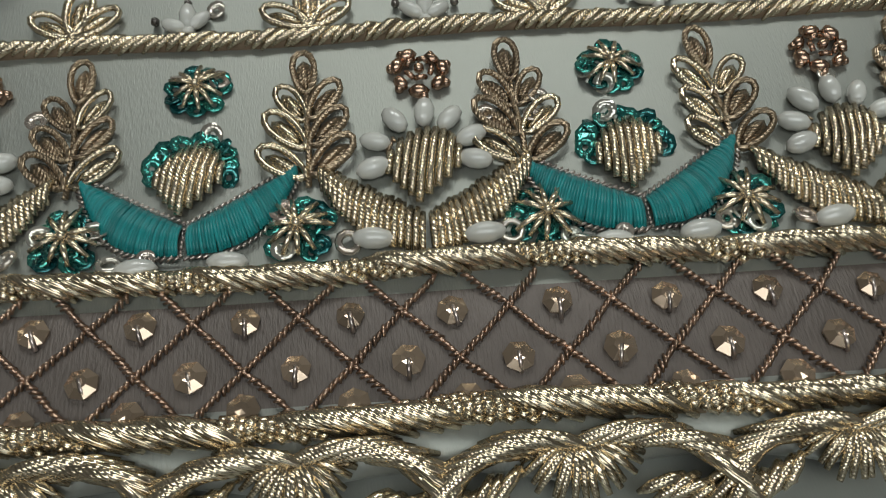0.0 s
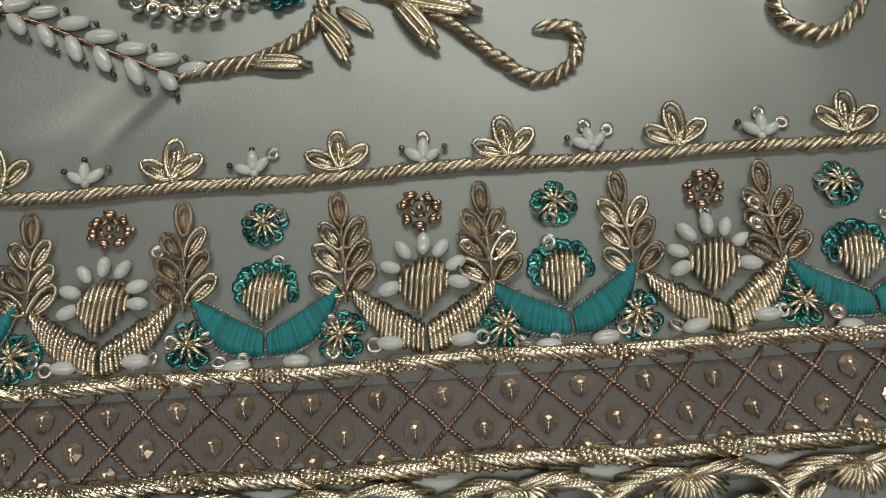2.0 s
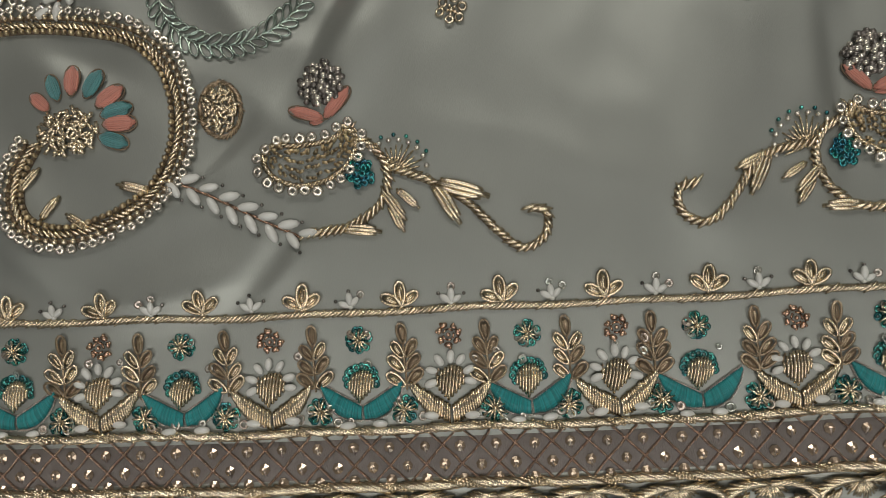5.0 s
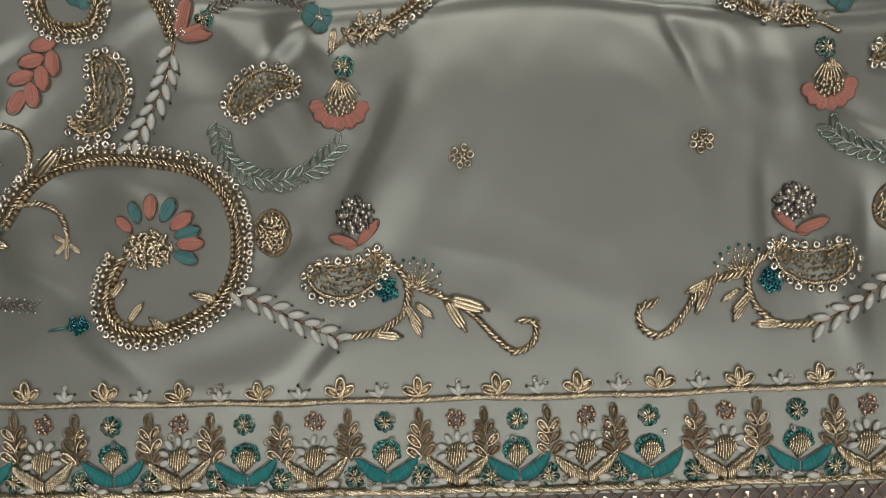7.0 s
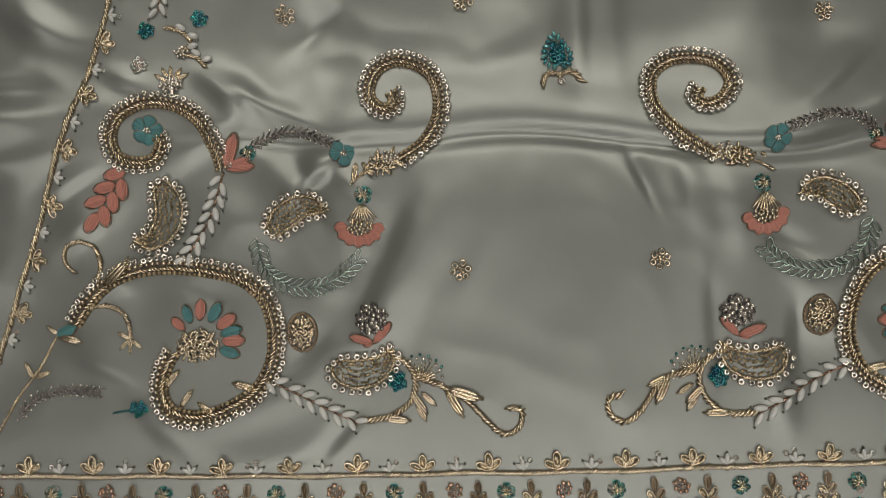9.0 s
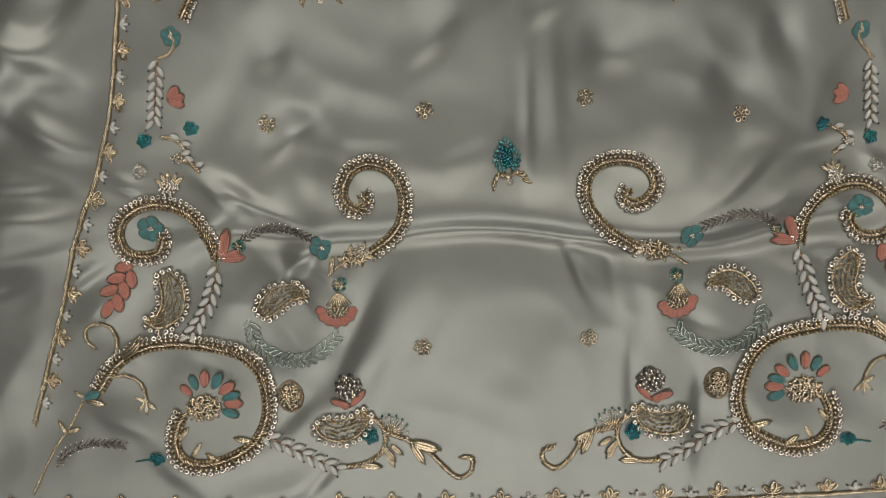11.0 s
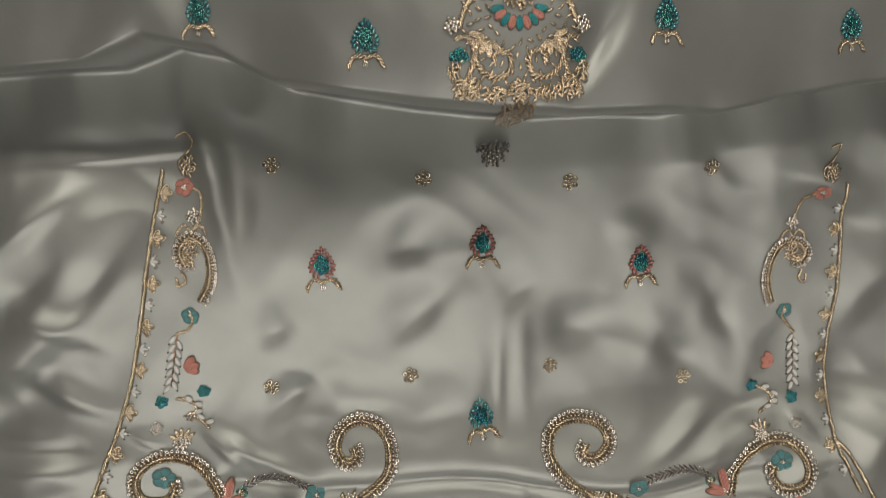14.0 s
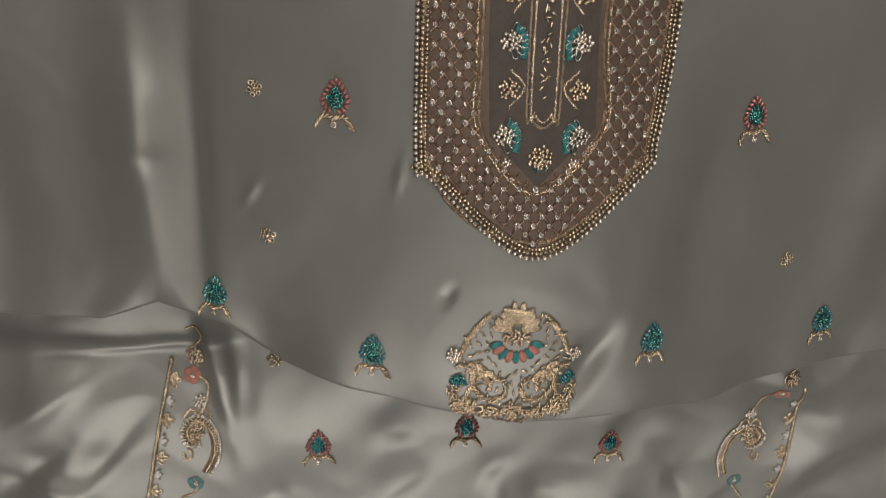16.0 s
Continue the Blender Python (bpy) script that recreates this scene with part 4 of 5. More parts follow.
def lobe_mesh(mat):
    def build(g):
        lobe(g, 0, 0, 0, 11)
        rim = [(11.2 * (1 - 0.16 * abs(t) ** 3) * math.cos(t * 0.66), 11.2 * (1 - 0.16 * abs(t) ** 3) * math.sin(t * 0.66), 0.45) for t in np.linspace(-1, 1, 11)]
        g.tube([(0.8, 0, 0.4)] + rim + [(0.8, 0.01, 0.4)], 0.32, 5, False, True)
    return shared("petal", mat, build)


CORAL_PETAL = petal_mesh("petal", CORAL, 11, 5.4, 8)
SLIM_CORAL = petal_mesh("petal", CORAL, 11, 3.4, 6)
CORAL_LOBE = lobe_mesh(CORAL)
TEAL_LOBE = lobe_mesh(TEAL_SOFT)
WIDE_CORAL = petal_mesh("petal", CORAL, 11, 8.5, 11)
TEAL_PETAL = petal_mesh("petal", TEAL_SOFT, 11, 5.2, 8)
GOLD_PETAL = petal_mesh("gold_leaf", GOLD, 11, 2.9, 3)
RAY = shared("wire_ray", GOLD, lambda g: g.tube([(1, 0, 0.8), (5, 0, 1.5), (11, 0, 0.9)], (0.35, 0.55, 0.5), 5))
BRIGHT_PETAL = petal_mesh("petal", TEAL, 11, 5.2, 8)


def rays(parent, me, name, x, y, angles, r0, L):
    for a in angles:
        piece(name, me, parent, x + math.cos(a) * r0, y + math.sin(a) * r0, a + jit(0.06), 0.1, L / 11 * (1 + jit(0.06)))


def thread_flower(x, y, r, me, label):
    m = joined("thread_flower", CRYSTAL, kurta, lambda g: mound(g, x, y, 1.6, 1.6, 6, 0.9), label)
    a0 = jit(0.6)
    rays(m, me, "petal", x, y, [a0 + i * 2 * math.pi / 5 for i in range(5)], r * 0.05, r * 0.84)
    return m


def wire_star(x, y, r, label="small flower of pale green wire loops"):
    m = joined("wire_flower", GOLD_PLAIN, kurta, lambda g: mound(g, x, y, 1.0, 1.0, 3, 0.8), label)
    for i in range(6):
        piece("wire_leaf", GREEN_LEAF, m, x, y, i * math.pi / 3 + jit(0.1), 0.3, r / 7.4)


def heap(name, x, y, rx, ry, n, r, mat, label, ang=0.0, kind="bead", parent=None):
    return joined(name, mat, parent or kurta, lambda g: mound(g, x, y, rx, ry, n, r, ang, kind), label, "stuff")


def cord(name, points, r, label="", mat=None, parent=None):
    return joined(name, mat or GOLD, parent or kurta, lambda g: rope(g, points, r), label)


def cluster(T, s):
    """The spray of scrolls and flowers in one lower corner; T maps its plan onto the cloth, s is its handedness."""
    def P(*p):
        return [T(*q) for q in p]

    def aim(a, b):
        (x0, y0), (x1, y1) = T(*a), T(*b)
        return math.atan2(y1 - y0, x1 - x0), math.hypot(x1 - x0, y1 - y0)

    scroll(P((-193.5, 132.3), (-185.1, 143.2), (-175.2, 151.8), (-160.7, 157.9), (-142, 159.1), (-120.3, 155.8), (-102.1, 150), (-90.4, 138.5), (-86.1, 122.8), (-87.5, 106.1),
             (-95.8, 91.3), (-110.9, 82.2), (-128.1, 78.1), (-141.9, 82), (-147.5, 91.5), (-145.9, 103.7), (-141, 112.6)), s, "large beaded gold scroll")
    cord("tendril", P((-179.8, 152.1), (-177.7, 162.8), (-180.3, 172.2), (-187.8, 175.8), (-195.2, 173.2), (-197.2, 165.6), (-192.5, 159.7)), 1.35, "thin curling gold tendril")
    cord("tendril", P((-185.2, 140.1), (-175.8, 140.4), (-167.7, 135.8), (-164.9, 129.5), (-164.1, 121.8)), 1.35, "thin curling gold tendril")
    star = heap("leaf_star", *T(-164.1, 121.8), 2, 2, 5, 0.8, GOLD_PLAIN, "star of small gold leaves")
    for a in (-2.4, -1.6, -0.7, 2.6):
        piece("gold_leaf", GOLD_PETAL, star, *T(-164.1, 121.8), a if s > 0 else math.pi - a, 0, 0.75)
    for a, b in (((-176, 152), (-160, 165)), ((-168, 155), (-163, 167)), ((-97, 91), (-110, 95)), ((-138, 84), (-131, 93)), ((-146, 95), (-138, 104)), ((-120, 79), (-129, 86))):
        q, d = aim(a, b)
        piece("gold_leaf", GOLD_PETAL, kurta, *T(*a), q, 0, d / 11, "small leaf of coiled gold wire")
    cx, cy = T(-127.2, 118)
    fan = heap("fan_flower", cx, cy - 2, 11, 8.5, 90, 1.25, GOLD_PLAIN, "fan flower of coral and teal petals on gold", kind="chip")
    for i, tip in enumerate(((-140.5, 131), (-133.5, 137.5), (-124.2, 140), (-114.2, 137.5), (-106.5, 130.5), (-103.5, 123.3), (-102.3, 117), (-105.5, 109))):
        q, d = aim((-127.2, 117.5), tip)
        piece("petal", TEAL_PETAL if i % 2 else CORAL_PETAL, fan, cx + math.cos(q) * d * 0.52, cy + math.sin(q) * d * 0.52, q, 0.3, d * 0.50 / 11)
    pearl_spray(P((-93.1, 95.7), (-78.1, 88.7), (-60.3, 78.4), (-44.5, 69.8)), 14, s, "spray of long rice pearls")
    cord("stem", P((-42.4, 70.6), (-27, 71.8), (-15.9, 78.1), (-11.6, 87.6), (-13.7, 96.8), (-20.3, 103.3), (-25, 108)), 1.8, "curved gold cord stem")
    q, d = aim((-30, 71.5), (-15, 69))
    piece("gold_leaf", GOLD_PETAL, kurta, *T(-30, 71.5), q, 0, d / 11, "small leaf of coiled gold wire")
    paisley(P((-54, 103), (-48, 97), (-39, 95.5), (-29, 99), (-22, 108)), 7.2, s, "gold paisley edged with ringed beads")
    heap("sequin_knot", *T(-21.2, 90.6), 4.6, 5.2, 20, 1.5, SEQUIN_BLUE, "cluster of dark teal sequins", kind="disc")
    sx, sy = T(-33, 123.5)
    top = heap("bead_flower", sx, sy + 1, 8.6, 8.2, 56, 1.3, SMOKE, "dome of dark silver beads over coral petals")
    heap("crystal_filling", sx, sy + 1, 8.2, 7.8, 30, 1.35, CRYSTAL, "", parent=top)
    for tip in ((-45, 115.5), (-22.5, 121.5), (-38, 110)):
        q, d = aim((-32.5, 111), tip)
        piece("petal", CORAL_PETAL if d < 10 else SLIM_CORAL, top, *T(-32.5, 111.5), q, 0.4, d / 11)
    curl = cord("leafy_tendril", P((-10.3, 92), (4.4, 85), (16, 76.8), (25.9, 65.5), (33.9, 59), (41.8, 62.4), (43.5, 70.5), (37.9, 72.9)), 1.8, "gold cord tendril ending in a curl")
    for a, b in (((4.4, 85), (24, 78)), ((4.4, 85), (13, 69)), ((8, 83.5), (22, 80)), ((-14, 84), (-6, 72)), ((-9, 84), (-1, 76)), ((-12, 79), (-7, 68))):
        q, d = aim(a, b)
        piece("gold_leaf", GOLD_PETAL, curl, *T(*a), q, 0.2, d / 11)
    gx, gy = T(-9, 90)
    burst = joined("wire_burst", GOLD, kurta, lambda g: [g.tube([(gx + math.cos(t) * r * s, gy + math.sin(t) * r, 0.8 + 0.5 * math.sin(r)) for r in (1, 5, 10 + jit(1.5))], (0.5, 0.5, 0.35), 5) for t in np.linspace(-0.3, 2.3, 13)], "burst of gold wire with crystal tips")
    joined("tip_beading", CRYSTAL, burst, lambda g: [g.bead(gx + math.cos(t) * 11.8 * s, gy + math.sin(t) * 11.8, 0.9, 1.15) for t in np.linspace(-0.2, 2.3, 9)], kind="stuff")
    joined("teal_beading", SEQUIN, burst, lambda g: [g.bead(gx + math.cos(t) * 13.6 * s, gy + math.sin(t) * 13.6, 0.8, 0.9) for t in np.linspace(0.5, 2.2, 6)], kind="stuff")
    ox, oy = T(-70.9, 119.4)
    oval = heap("gold_oval", ox, oy, 6.5, 8.5, 60, 1.2, GOLD, "oval of heaped gold wire chips", kind="chip")
    joined("oval_rim", ANTIQUE, oval, lambda g: rope(g, [(ox + 7.6 * math.cos(t), oy + 10 * math.sin(t)) for t in np.linspace(0, 6.2, 12)], 1.0))
    wire_garland(P((-93, 172), (-89.9, 156.9), (-79.2, 146), (-62.3, 143.2), (-48.1, 148.4), (-38.4, 156.5)), 38, "garland of pale green wire leaves")
    paisley(P((-85, 173.5), (-77.5, 181.5), (-66, 187.5), (-54, 184.5)), 6.4, s, "gold paisley edged with ringed beads")
    fx, fy = T(-36.3, 174)
    fan3 = heap("fan_blossom", fx, fy, 7.2, 4.6, 30, 1.0, GOLD_PLAIN, "gold fan blossom with a coral scalloped edge")
    up = math.pi / 2
    for a in np.linspace(-0.72, 0.72, 9):
        piece("wire_ray", RAY, fan3, *T(-34.5, 187), -up + a, 0.2, 1.1)
    for i in range(7):
        a = -up + (i - 3) * 0.47 + (-0.1 * s)
        piece("petal", WIDE_CORAL, fan3, fx + math.cos(a) * 6.6, fy + 1 + math.sin(a) * 5.0, a, 0.1, 0.66)
    spark_flower(*T(-33.1, 191), 0.95, "small green sequin flower with silver spokes")
    thread_flower(*T(-42.8, 214.8), 8.6, TEAL_LOBE, "dusty teal thread flower with a bead centre")
    link = cord("leafy_cord", P((-39, 198), (-31.5, 203.5), (-22, 207.5), (-12, 210)), 1.1, "gold leaves and beads on a cord")
    for a, b in (((-36, 209), (-38, 197)), ((-33, 209), (-27, 200)), ((-25, 207), (-24, 216)), ((-25, 207), (-17, 202)), ((-18, 209), (-15, 217)), ((-18, 209), (-9, 205))):
        q, d = aim(a, b)
        piece("gold_leaf", GOLD_PETAL, link, *T(*a), q, 0.2, d / 11)
    heap("crystal_filling", *T(-18, 211), 5, 4, 16, 1.1, CRYSTAL, "", parent=link)
    heap("chip_filling", *T(-23, 207), 9, 5.5, 34, 1.2, GOLD, "", kind="chip", parent=link)
    scroll(P((-12.4, 209.1), (2, 218.7), (10, 232.2), (9.6, 249.8), (1.2, 261), (-11.6, 265), (-22.3, 260), (-27.3, 249.1), (-24.4, 239.9), (-17.7, 237.1), (-13.2, 241), (-15, 246.5)), -s, "spiral of gold cord and ringed beads", 0.92)
    dark_spray(P((-97.1, 220.7), (-81.9, 227.4), (-66.4, 227.9), (-48.8, 220.4)), 30, "spray of smoky bugle beads")
    tul = heap("coral_tulip", *T(-106, 212), 1.5, 1.5, 4, 0.8, GOLD_PLAIN, "coral thread tulip with gold rim")
    for tip in ((-101.8, 230), (-92, 211.5), (-94.5, 216)):
        q, d = aim((-107.6, 211), tip)
        piece("petal", SLIM_CORAL, tul, *T(-107.6, 211), q, 0.2, d / 11)
    spark_flower(*T(-95.5, 218.5), 0.85, "small green sequin flower")
    scroll(P((-110, 211.3), (-113.4, 224.8), (-121, 238.8), (-134.1, 247.2), (-149.2, 248.7), (-161.9, 241.9), (-167, 231.6), (-164.3, 220.6), (-155.3, 216.8), (-145.8, 218), (-141, 225), (-142.5, 230)), -s, "beaded gold scroll", 0.9)
    thread_flower(*T(-148, 234.1), 9.2, TEAL_LOBE, "dusty teal thread flower")
    sp = cord("coral_sprig", P((-160.5, 213), (-170, 201), (-178, 188)), 0.5, "sprig of padded coral thread leaves", THREAD)
    pos, head, _ = glide(P((-160.5, 213), (-170, 201), (-178, 188)), 0.5)
    for i in range(7):
        k = int((i + 0.2) / 7 * (len(pos) - 1))
        piece("petal", CORAL_PETAL, sp, *pos[k], head[k] + (0.7 if i % 2 else -0.7) * (i < 6), 0.2, 1.12)
    paisley(P((-144, 206), (-140, 194), (-141, 183), (-149, 174.5), (-159, 175)), 7.0, s, "gold paisley edged with ringed beads")
    pearl_spray(P((-109.3, 209.1), (-117.1, 185), (-131.8, 163)), 15, s, "spray of long rice pearls", 8.4)
    # the small vine beside the border
    vine = cord("vine", P((-244, 66), (-236, 80), (-227, 95), (-215.2, 109.6), (-206.6, 123), (-202, 129)), 0.85, "thin gold vine")
    for a, b in (((-219, 104), (-224, 113)), ((-219, 104), (-209, 107)), ((-204, 126), (-190, 122)), ((-204, 127), (-211, 132))):
        q, d = aim(a, b)
        piece("gold_leaf", GOLD_PETAL, vine, *T(*a), q, 0.1, d / 11)
    q, d = aim((-205, 125), (-192, 130))
    piece("petal", TEAL_PETAL, vine, *T(-205, 126), q, 0.2, 1.15)
    dark_spray(P((-228.2, 82.7), (-217.6, 92.9), (-201.8, 96.5), (-181.6, 94.6)), 28, "spray of smoky bugle beads")
    heap("sequin_knot", *T(-160.3, 84.7), 4.8, 3.6, 16, 1.4, SEQUIN_BLUE, "cluster of dark teal sequins", kind="disc")
    cord("tendril", P((-165, 84), (-175, 83)), 0.7, "short teal bead tail", SEQUIN)


def mirrored(x, y):
    """The other corner: not quite a mirror image, as the cloth is drawn askew."""
    across_x = 127 + 0.19 * (y - 90) - 19 * smooth(-70, -5, x) * smooth(190, 245, y) + 10 * smooth(0, 30, x) * (1 - smooth(80, 95, y))
    X = float(across_x - 6 * math.exp(-((x + 33) / 14) ** 2 - ((y - 121) / 12) ** 2) - x)
    return X, y + float(np.interp(X, (90, 120, 150, 200, 280, 320, 350), (4, 0, -8.5, -8, -15, -19, -28)))


cluster(lambda x, y: (x, y), 1)
cluster(mirrored, -1)

# ---- the strips up both sides ----


def strip(s, side_cord, pais, flower, hook, teal, pearls, tulip, squares, w, star, label):
    line = cord("side_cord", side_cord, 1.6, "thin twisted gold cord edging the panel")
    pos, head, far = glide(side_cord, 15.3)
    for i in range(1, len(pos) - 1):
        a = head[i] - s * math.pi / 2 + s * 0.15
        crown(pos[i][0] + math.cos(a) * 1.5, pos[i][1] + math.sin(a) * 1.5, a - math.pi / 2, i % 2 == 0, 0.92)
    scroll(pais, -s, "small beaded gold paisley scroll", 0.74)
    thread_flower(*flower, 7.2, CORAL_LOBE, "coral thread flower")
    cord("tendril", hook, 1.15, "short gold cord hook", BRIGHT)
    thread_flower(*teal, 6.8, TEAL_LOBE, "dusty teal thread flower")
    pearl_spray(pearls, 13, s, "upright spray of rice pearls", 7.0)
    tul = heap("coral_tulip", *tulip, 1.2, 1.2, 3, 0.8, GOLD_PLAIN, "small coral thread tulip")
    rays(tul, CORAL_PETAL, "petal", tulip[0] - s * 4, tulip[1], [math.pi / 2 - s * (math.pi / 2 + t) for t in (-0.9, -0.3, 0.3)], 0, 10.5)
    for i, (x, y) in enumerate(squares):
        heap("sequin_square", x, y, 3.8, 3.8, 14, 1.4, SEQUIN_BLUE if i < 2 else SEQUIN_PALE, "small square of sequins", 0.5, "disc")
    zig = cord("zigzag_cord", w, 1.35, "zigzag of gold cord", BRIGHT)
    for i in range(len(w) - 1):
        piece("pearl", RICE, zig, (w[i][0] + w[i + 1][0]) / 2 + 3.5, (w[i][1] + w[i + 1][1]) / 2 + 1, jit(0.6), 0, 1.25)
    ax, ay = max(pais, key=lambda q: q[1])
    ax += s * 3
    cap = heap("bead_rosette", ax + s * 2, ay + 15, 4.8, 5.2, 20, 1.25, CRYSTAL, "rosette of silver beads over gold brackets")
    for d in (-1, 1):
        cord("gold_bracket", [(ax, ay + 4), (ax + d * 3.5, ay + 9), (ax + d * 7, ay + 7.5), (ax + d * 9.5, ay + 3)], 1.2, mat=BRIGHT, parent=cap)
    ex, ey = pais[-2]
    heart = [sum(q[i] for q in pais[2:7]) / 5 for i in (0, 1)]
    heap("gold_filling", heart[0], heart[1] + 1, 5.5, 7.5, 34, 0.95, BRIGHT, "paisley heart of gold wire chips", kind="chip")
    heap("gold_filling", ex + s * 2, ey + 2, 3.2, 3.8, 12, 1.0, BRIGHT, "knot of gold wire chips", kind="chip")
    cord("wire_drop", [(ex - s * 1, ey - 7), (ex + s * 0.5, ey - 13), (ex - s * 4, ey - 16), (ex - s * 5, ey - 11)], 1.2, "small hook of bright gold wire", BRIGHT)
    cord("wire_stem", [(teal[0], teal[1] + 3), (teal[0] + s, teal[1] - 4), (teal[0] - s * 3, teal[1] - 10), (pearls[0][0], pearls[0][1])], 1.1, "short stem of bright gold wire", BRIGHT)
    heap("crystal_filling", *w[len(w) // 2], 4, 3, 12, 1.0, CRYSTAL, "", parent=zig)
    burst = heap("bead_crest", *star, 6, 4.5, 30, 1.2, CRYSTAL, "crest of silver and gold beads")
    rays(burst, GOLD_PETAL, "gold_leaf", star[0], star[1], [math.pi / 2 + t for t in (-1, -0.5, 0, 0.5, 1)], 2, 9)


strip(1, [(-239, 112), (-232.1, 130), (-220.2, 161), (-206.9, 192.1), (-191.8, 230.9), (-178.2, 264.6), (-165.3, 301.2), (-156.9, 334), (-147.6, 377.2), (-139.8, 416.4), (-133.5, 448.3)],
      [(-113, 358.8), (-106, 373), (-105.5, 390), (-111, 400), (-119, 402), (-124.5, 394), (-122.5, 386), (-116.5, 386)], (-119.4, 436.8), [(-113, 436), (-108.3, 431), (-109.2, 418.4), (-113, 409)],
      (-121, 349), [(-131, 337), (-138.5, 299.3)], (-124.5, 311.4), [(-117.3, 294), (-145.7, 288.5), (-150.5, 270)], [(-135, 290), (-127, 287.2), (-123, 281), (-128, 276), (-120, 273), (-116, 268)], (-134, 258.5), "")
strip(-1, [(356, 196), (349.7, 214.4), (345.2, 229.7), (345.6, 264.8), (344.6, 305.4), (346.8, 349.3), (347.3, 388.5), (343.5, 421.4)],
      [(298.4, 335.4), (293.5, 352), (295.5, 369), (302, 379), (313.4, 381), (321.5, 374), (318, 366.5), (311, 367.5)], (326.6, 416.9), [(321, 416), (314, 412), (309.9, 399.7), (311, 391)],
      (308.8, 328.6), [(317.5, 312), (319.4, 270.7)], (299.8, 288.2), [(286.8, 270.9), (317.4, 260.8), (316.7, 243.2)], [(290, 270), (298.8, 266), (303, 259), (297, 255), (291, 252)], (289, 238), "")
for x, y, hx, hy in ((-116, 451, -118, 474), (331, 431, 334, 452)):
    cord("tendril", [(x - 4, y - 6), (x - 7, y + 2), (x, y + 9), (x + 4, y + 16), (hx + 1, hy - 1), (hx - 5, hy - 3)], 0.95, "hooked gold tendril")
    heap("gold_rosette", x, y, 5.5, 6.5, 26, 1.2, GOLD_PLAIN, "rosette of gold beads", kind="chip")
cord("side_cord", [(345, 231), (352, 222), (362, 200), (374, 172), (388, 140), (402, 100)], 1.6, "thin twisted gold cord edging the panel")

# ---- scattered small motifs ----
LOOP = shared("bead_loop", GOLD_PLAIN, lambda g: g.ring(0, 0, 1.1, 1.5, 0.62, 9))
HEART = shared("bead_flower", GOLD_PLAIN, lambda g: (g.bead(0, 0, 1.0, 1.3), [g.bead(1.7 * math.cos(a), 1.7 * math.sin(a), 0.8, 0.8) for a in (0.5, 1.8, 3.1, 4.3, 5.5)]))


def bead_flower(x, y, s=1.0):
    m = piece("bead_flower", HEART, kurta, x, y, jit(3), 0, s, "tiny gold bead flower scattered on the satin")
    for i in range(6):
        a = i * math.pi / 3 + jit(0.12)
        ob = new("bead_loop", LOOP)
        ob.parent = m
        ob.matrix_local = Matrix.LocRotScale((4.3 * math.cos(a) * MM, 4.3 * math.sin(a) * MM, jit(0.2) * MM), Euler((jit(0.3), jit(0.3), a)), None)


for x, y in ((16.5, 147), (122.5, 146), (-71, 293.7), (27.4, 296), (129.5, 297.5), (233, 281), (-60.7, 449.1), (41.1, 436.9), (143, 431), (243.6, 438), (-46.5, 570.5), (255, 558), (-52, 650), (60, 800)):
    bead_flower(x, y, 0.95 if y < 500 else 0.8)


def bullet(x, y, s, rim, core, label, tilt=0.0):
    """A pointed oval of beads over a small gold bracket with a crystal drop."""
    def at(u, v):
        return x + (u * math.cos(tilt) - v * math.sin(tilt)) * s, y + (u * math.sin(tilt) + v * math.cos(tilt)) * s

    def outline(k):
        return [at(k * 9.6 * math.sin(t) * (1 - 0.25 * math.cos(t / 2 + 1.57) ** 2), 3.0 + k * (-8.4 * math.cos(t) + 4.6 * max(0, 1 - abs(t - math.pi) / 0.9))) for t in np.linspace(0.35, 2 * math.pi - 0.35, 15)]

    def rim_beads(g):
        pos, head, _ = glide(outline(0.9), 2.9 * s)
        for k, ((px, py), h) in enumerate(zip(pos, head)):
            a = h + math.pi / 2 + 0.5 + jit(0.25)
            L = (2.0 if k % 2 else 1.6) * s
            g.tube([(px - L * math.cos(a), py - L * math.sin(a), 0.8), (px, py, 1.5 + jit(0.2)), (px + L * math.cos(a), py + L * math.sin(a), 0.8)], (0.7 * s, 1.2 * s, 0.7 * s), 6)
    m = joined("bud_motif", rim, kurta, rim_beads, label, "stuff")
    heap("sequin_filling", *at(0, 3.0), 4.4 * s, 6.2 * s, 20, 1.75 * s, core, "", tilt, "disc", m)
    if rim is AQUA:
        heap("crystal_filling", *at(0, 3.0), 7.5 * s, 9.0 * s, 8, 0.9 * s, CRYSTAL, "", tilt, "disc", m)
    joined("gold_bracket", BRIGHT, m, lambda g: [rope(g, [at(*q) for q in line], 1.75 * s) for line in (((0, -8.6), (4, -7.2), (7, -7.4), (9.2, -10), (11, -13.5)), ((0, -8.6), (-4, -7.2), (-7, -7.4), (-9.2, -10), (-11, -13.5)))])
    joined("crystal_drop", CRYSTAL, m, lambda g: (g.ring(*at(0, -12.5), 1.0, 1.6 * s, 0.55 * s, 9), g.bead(*at(0, -12.5), 0.8, 1.0 * s)))


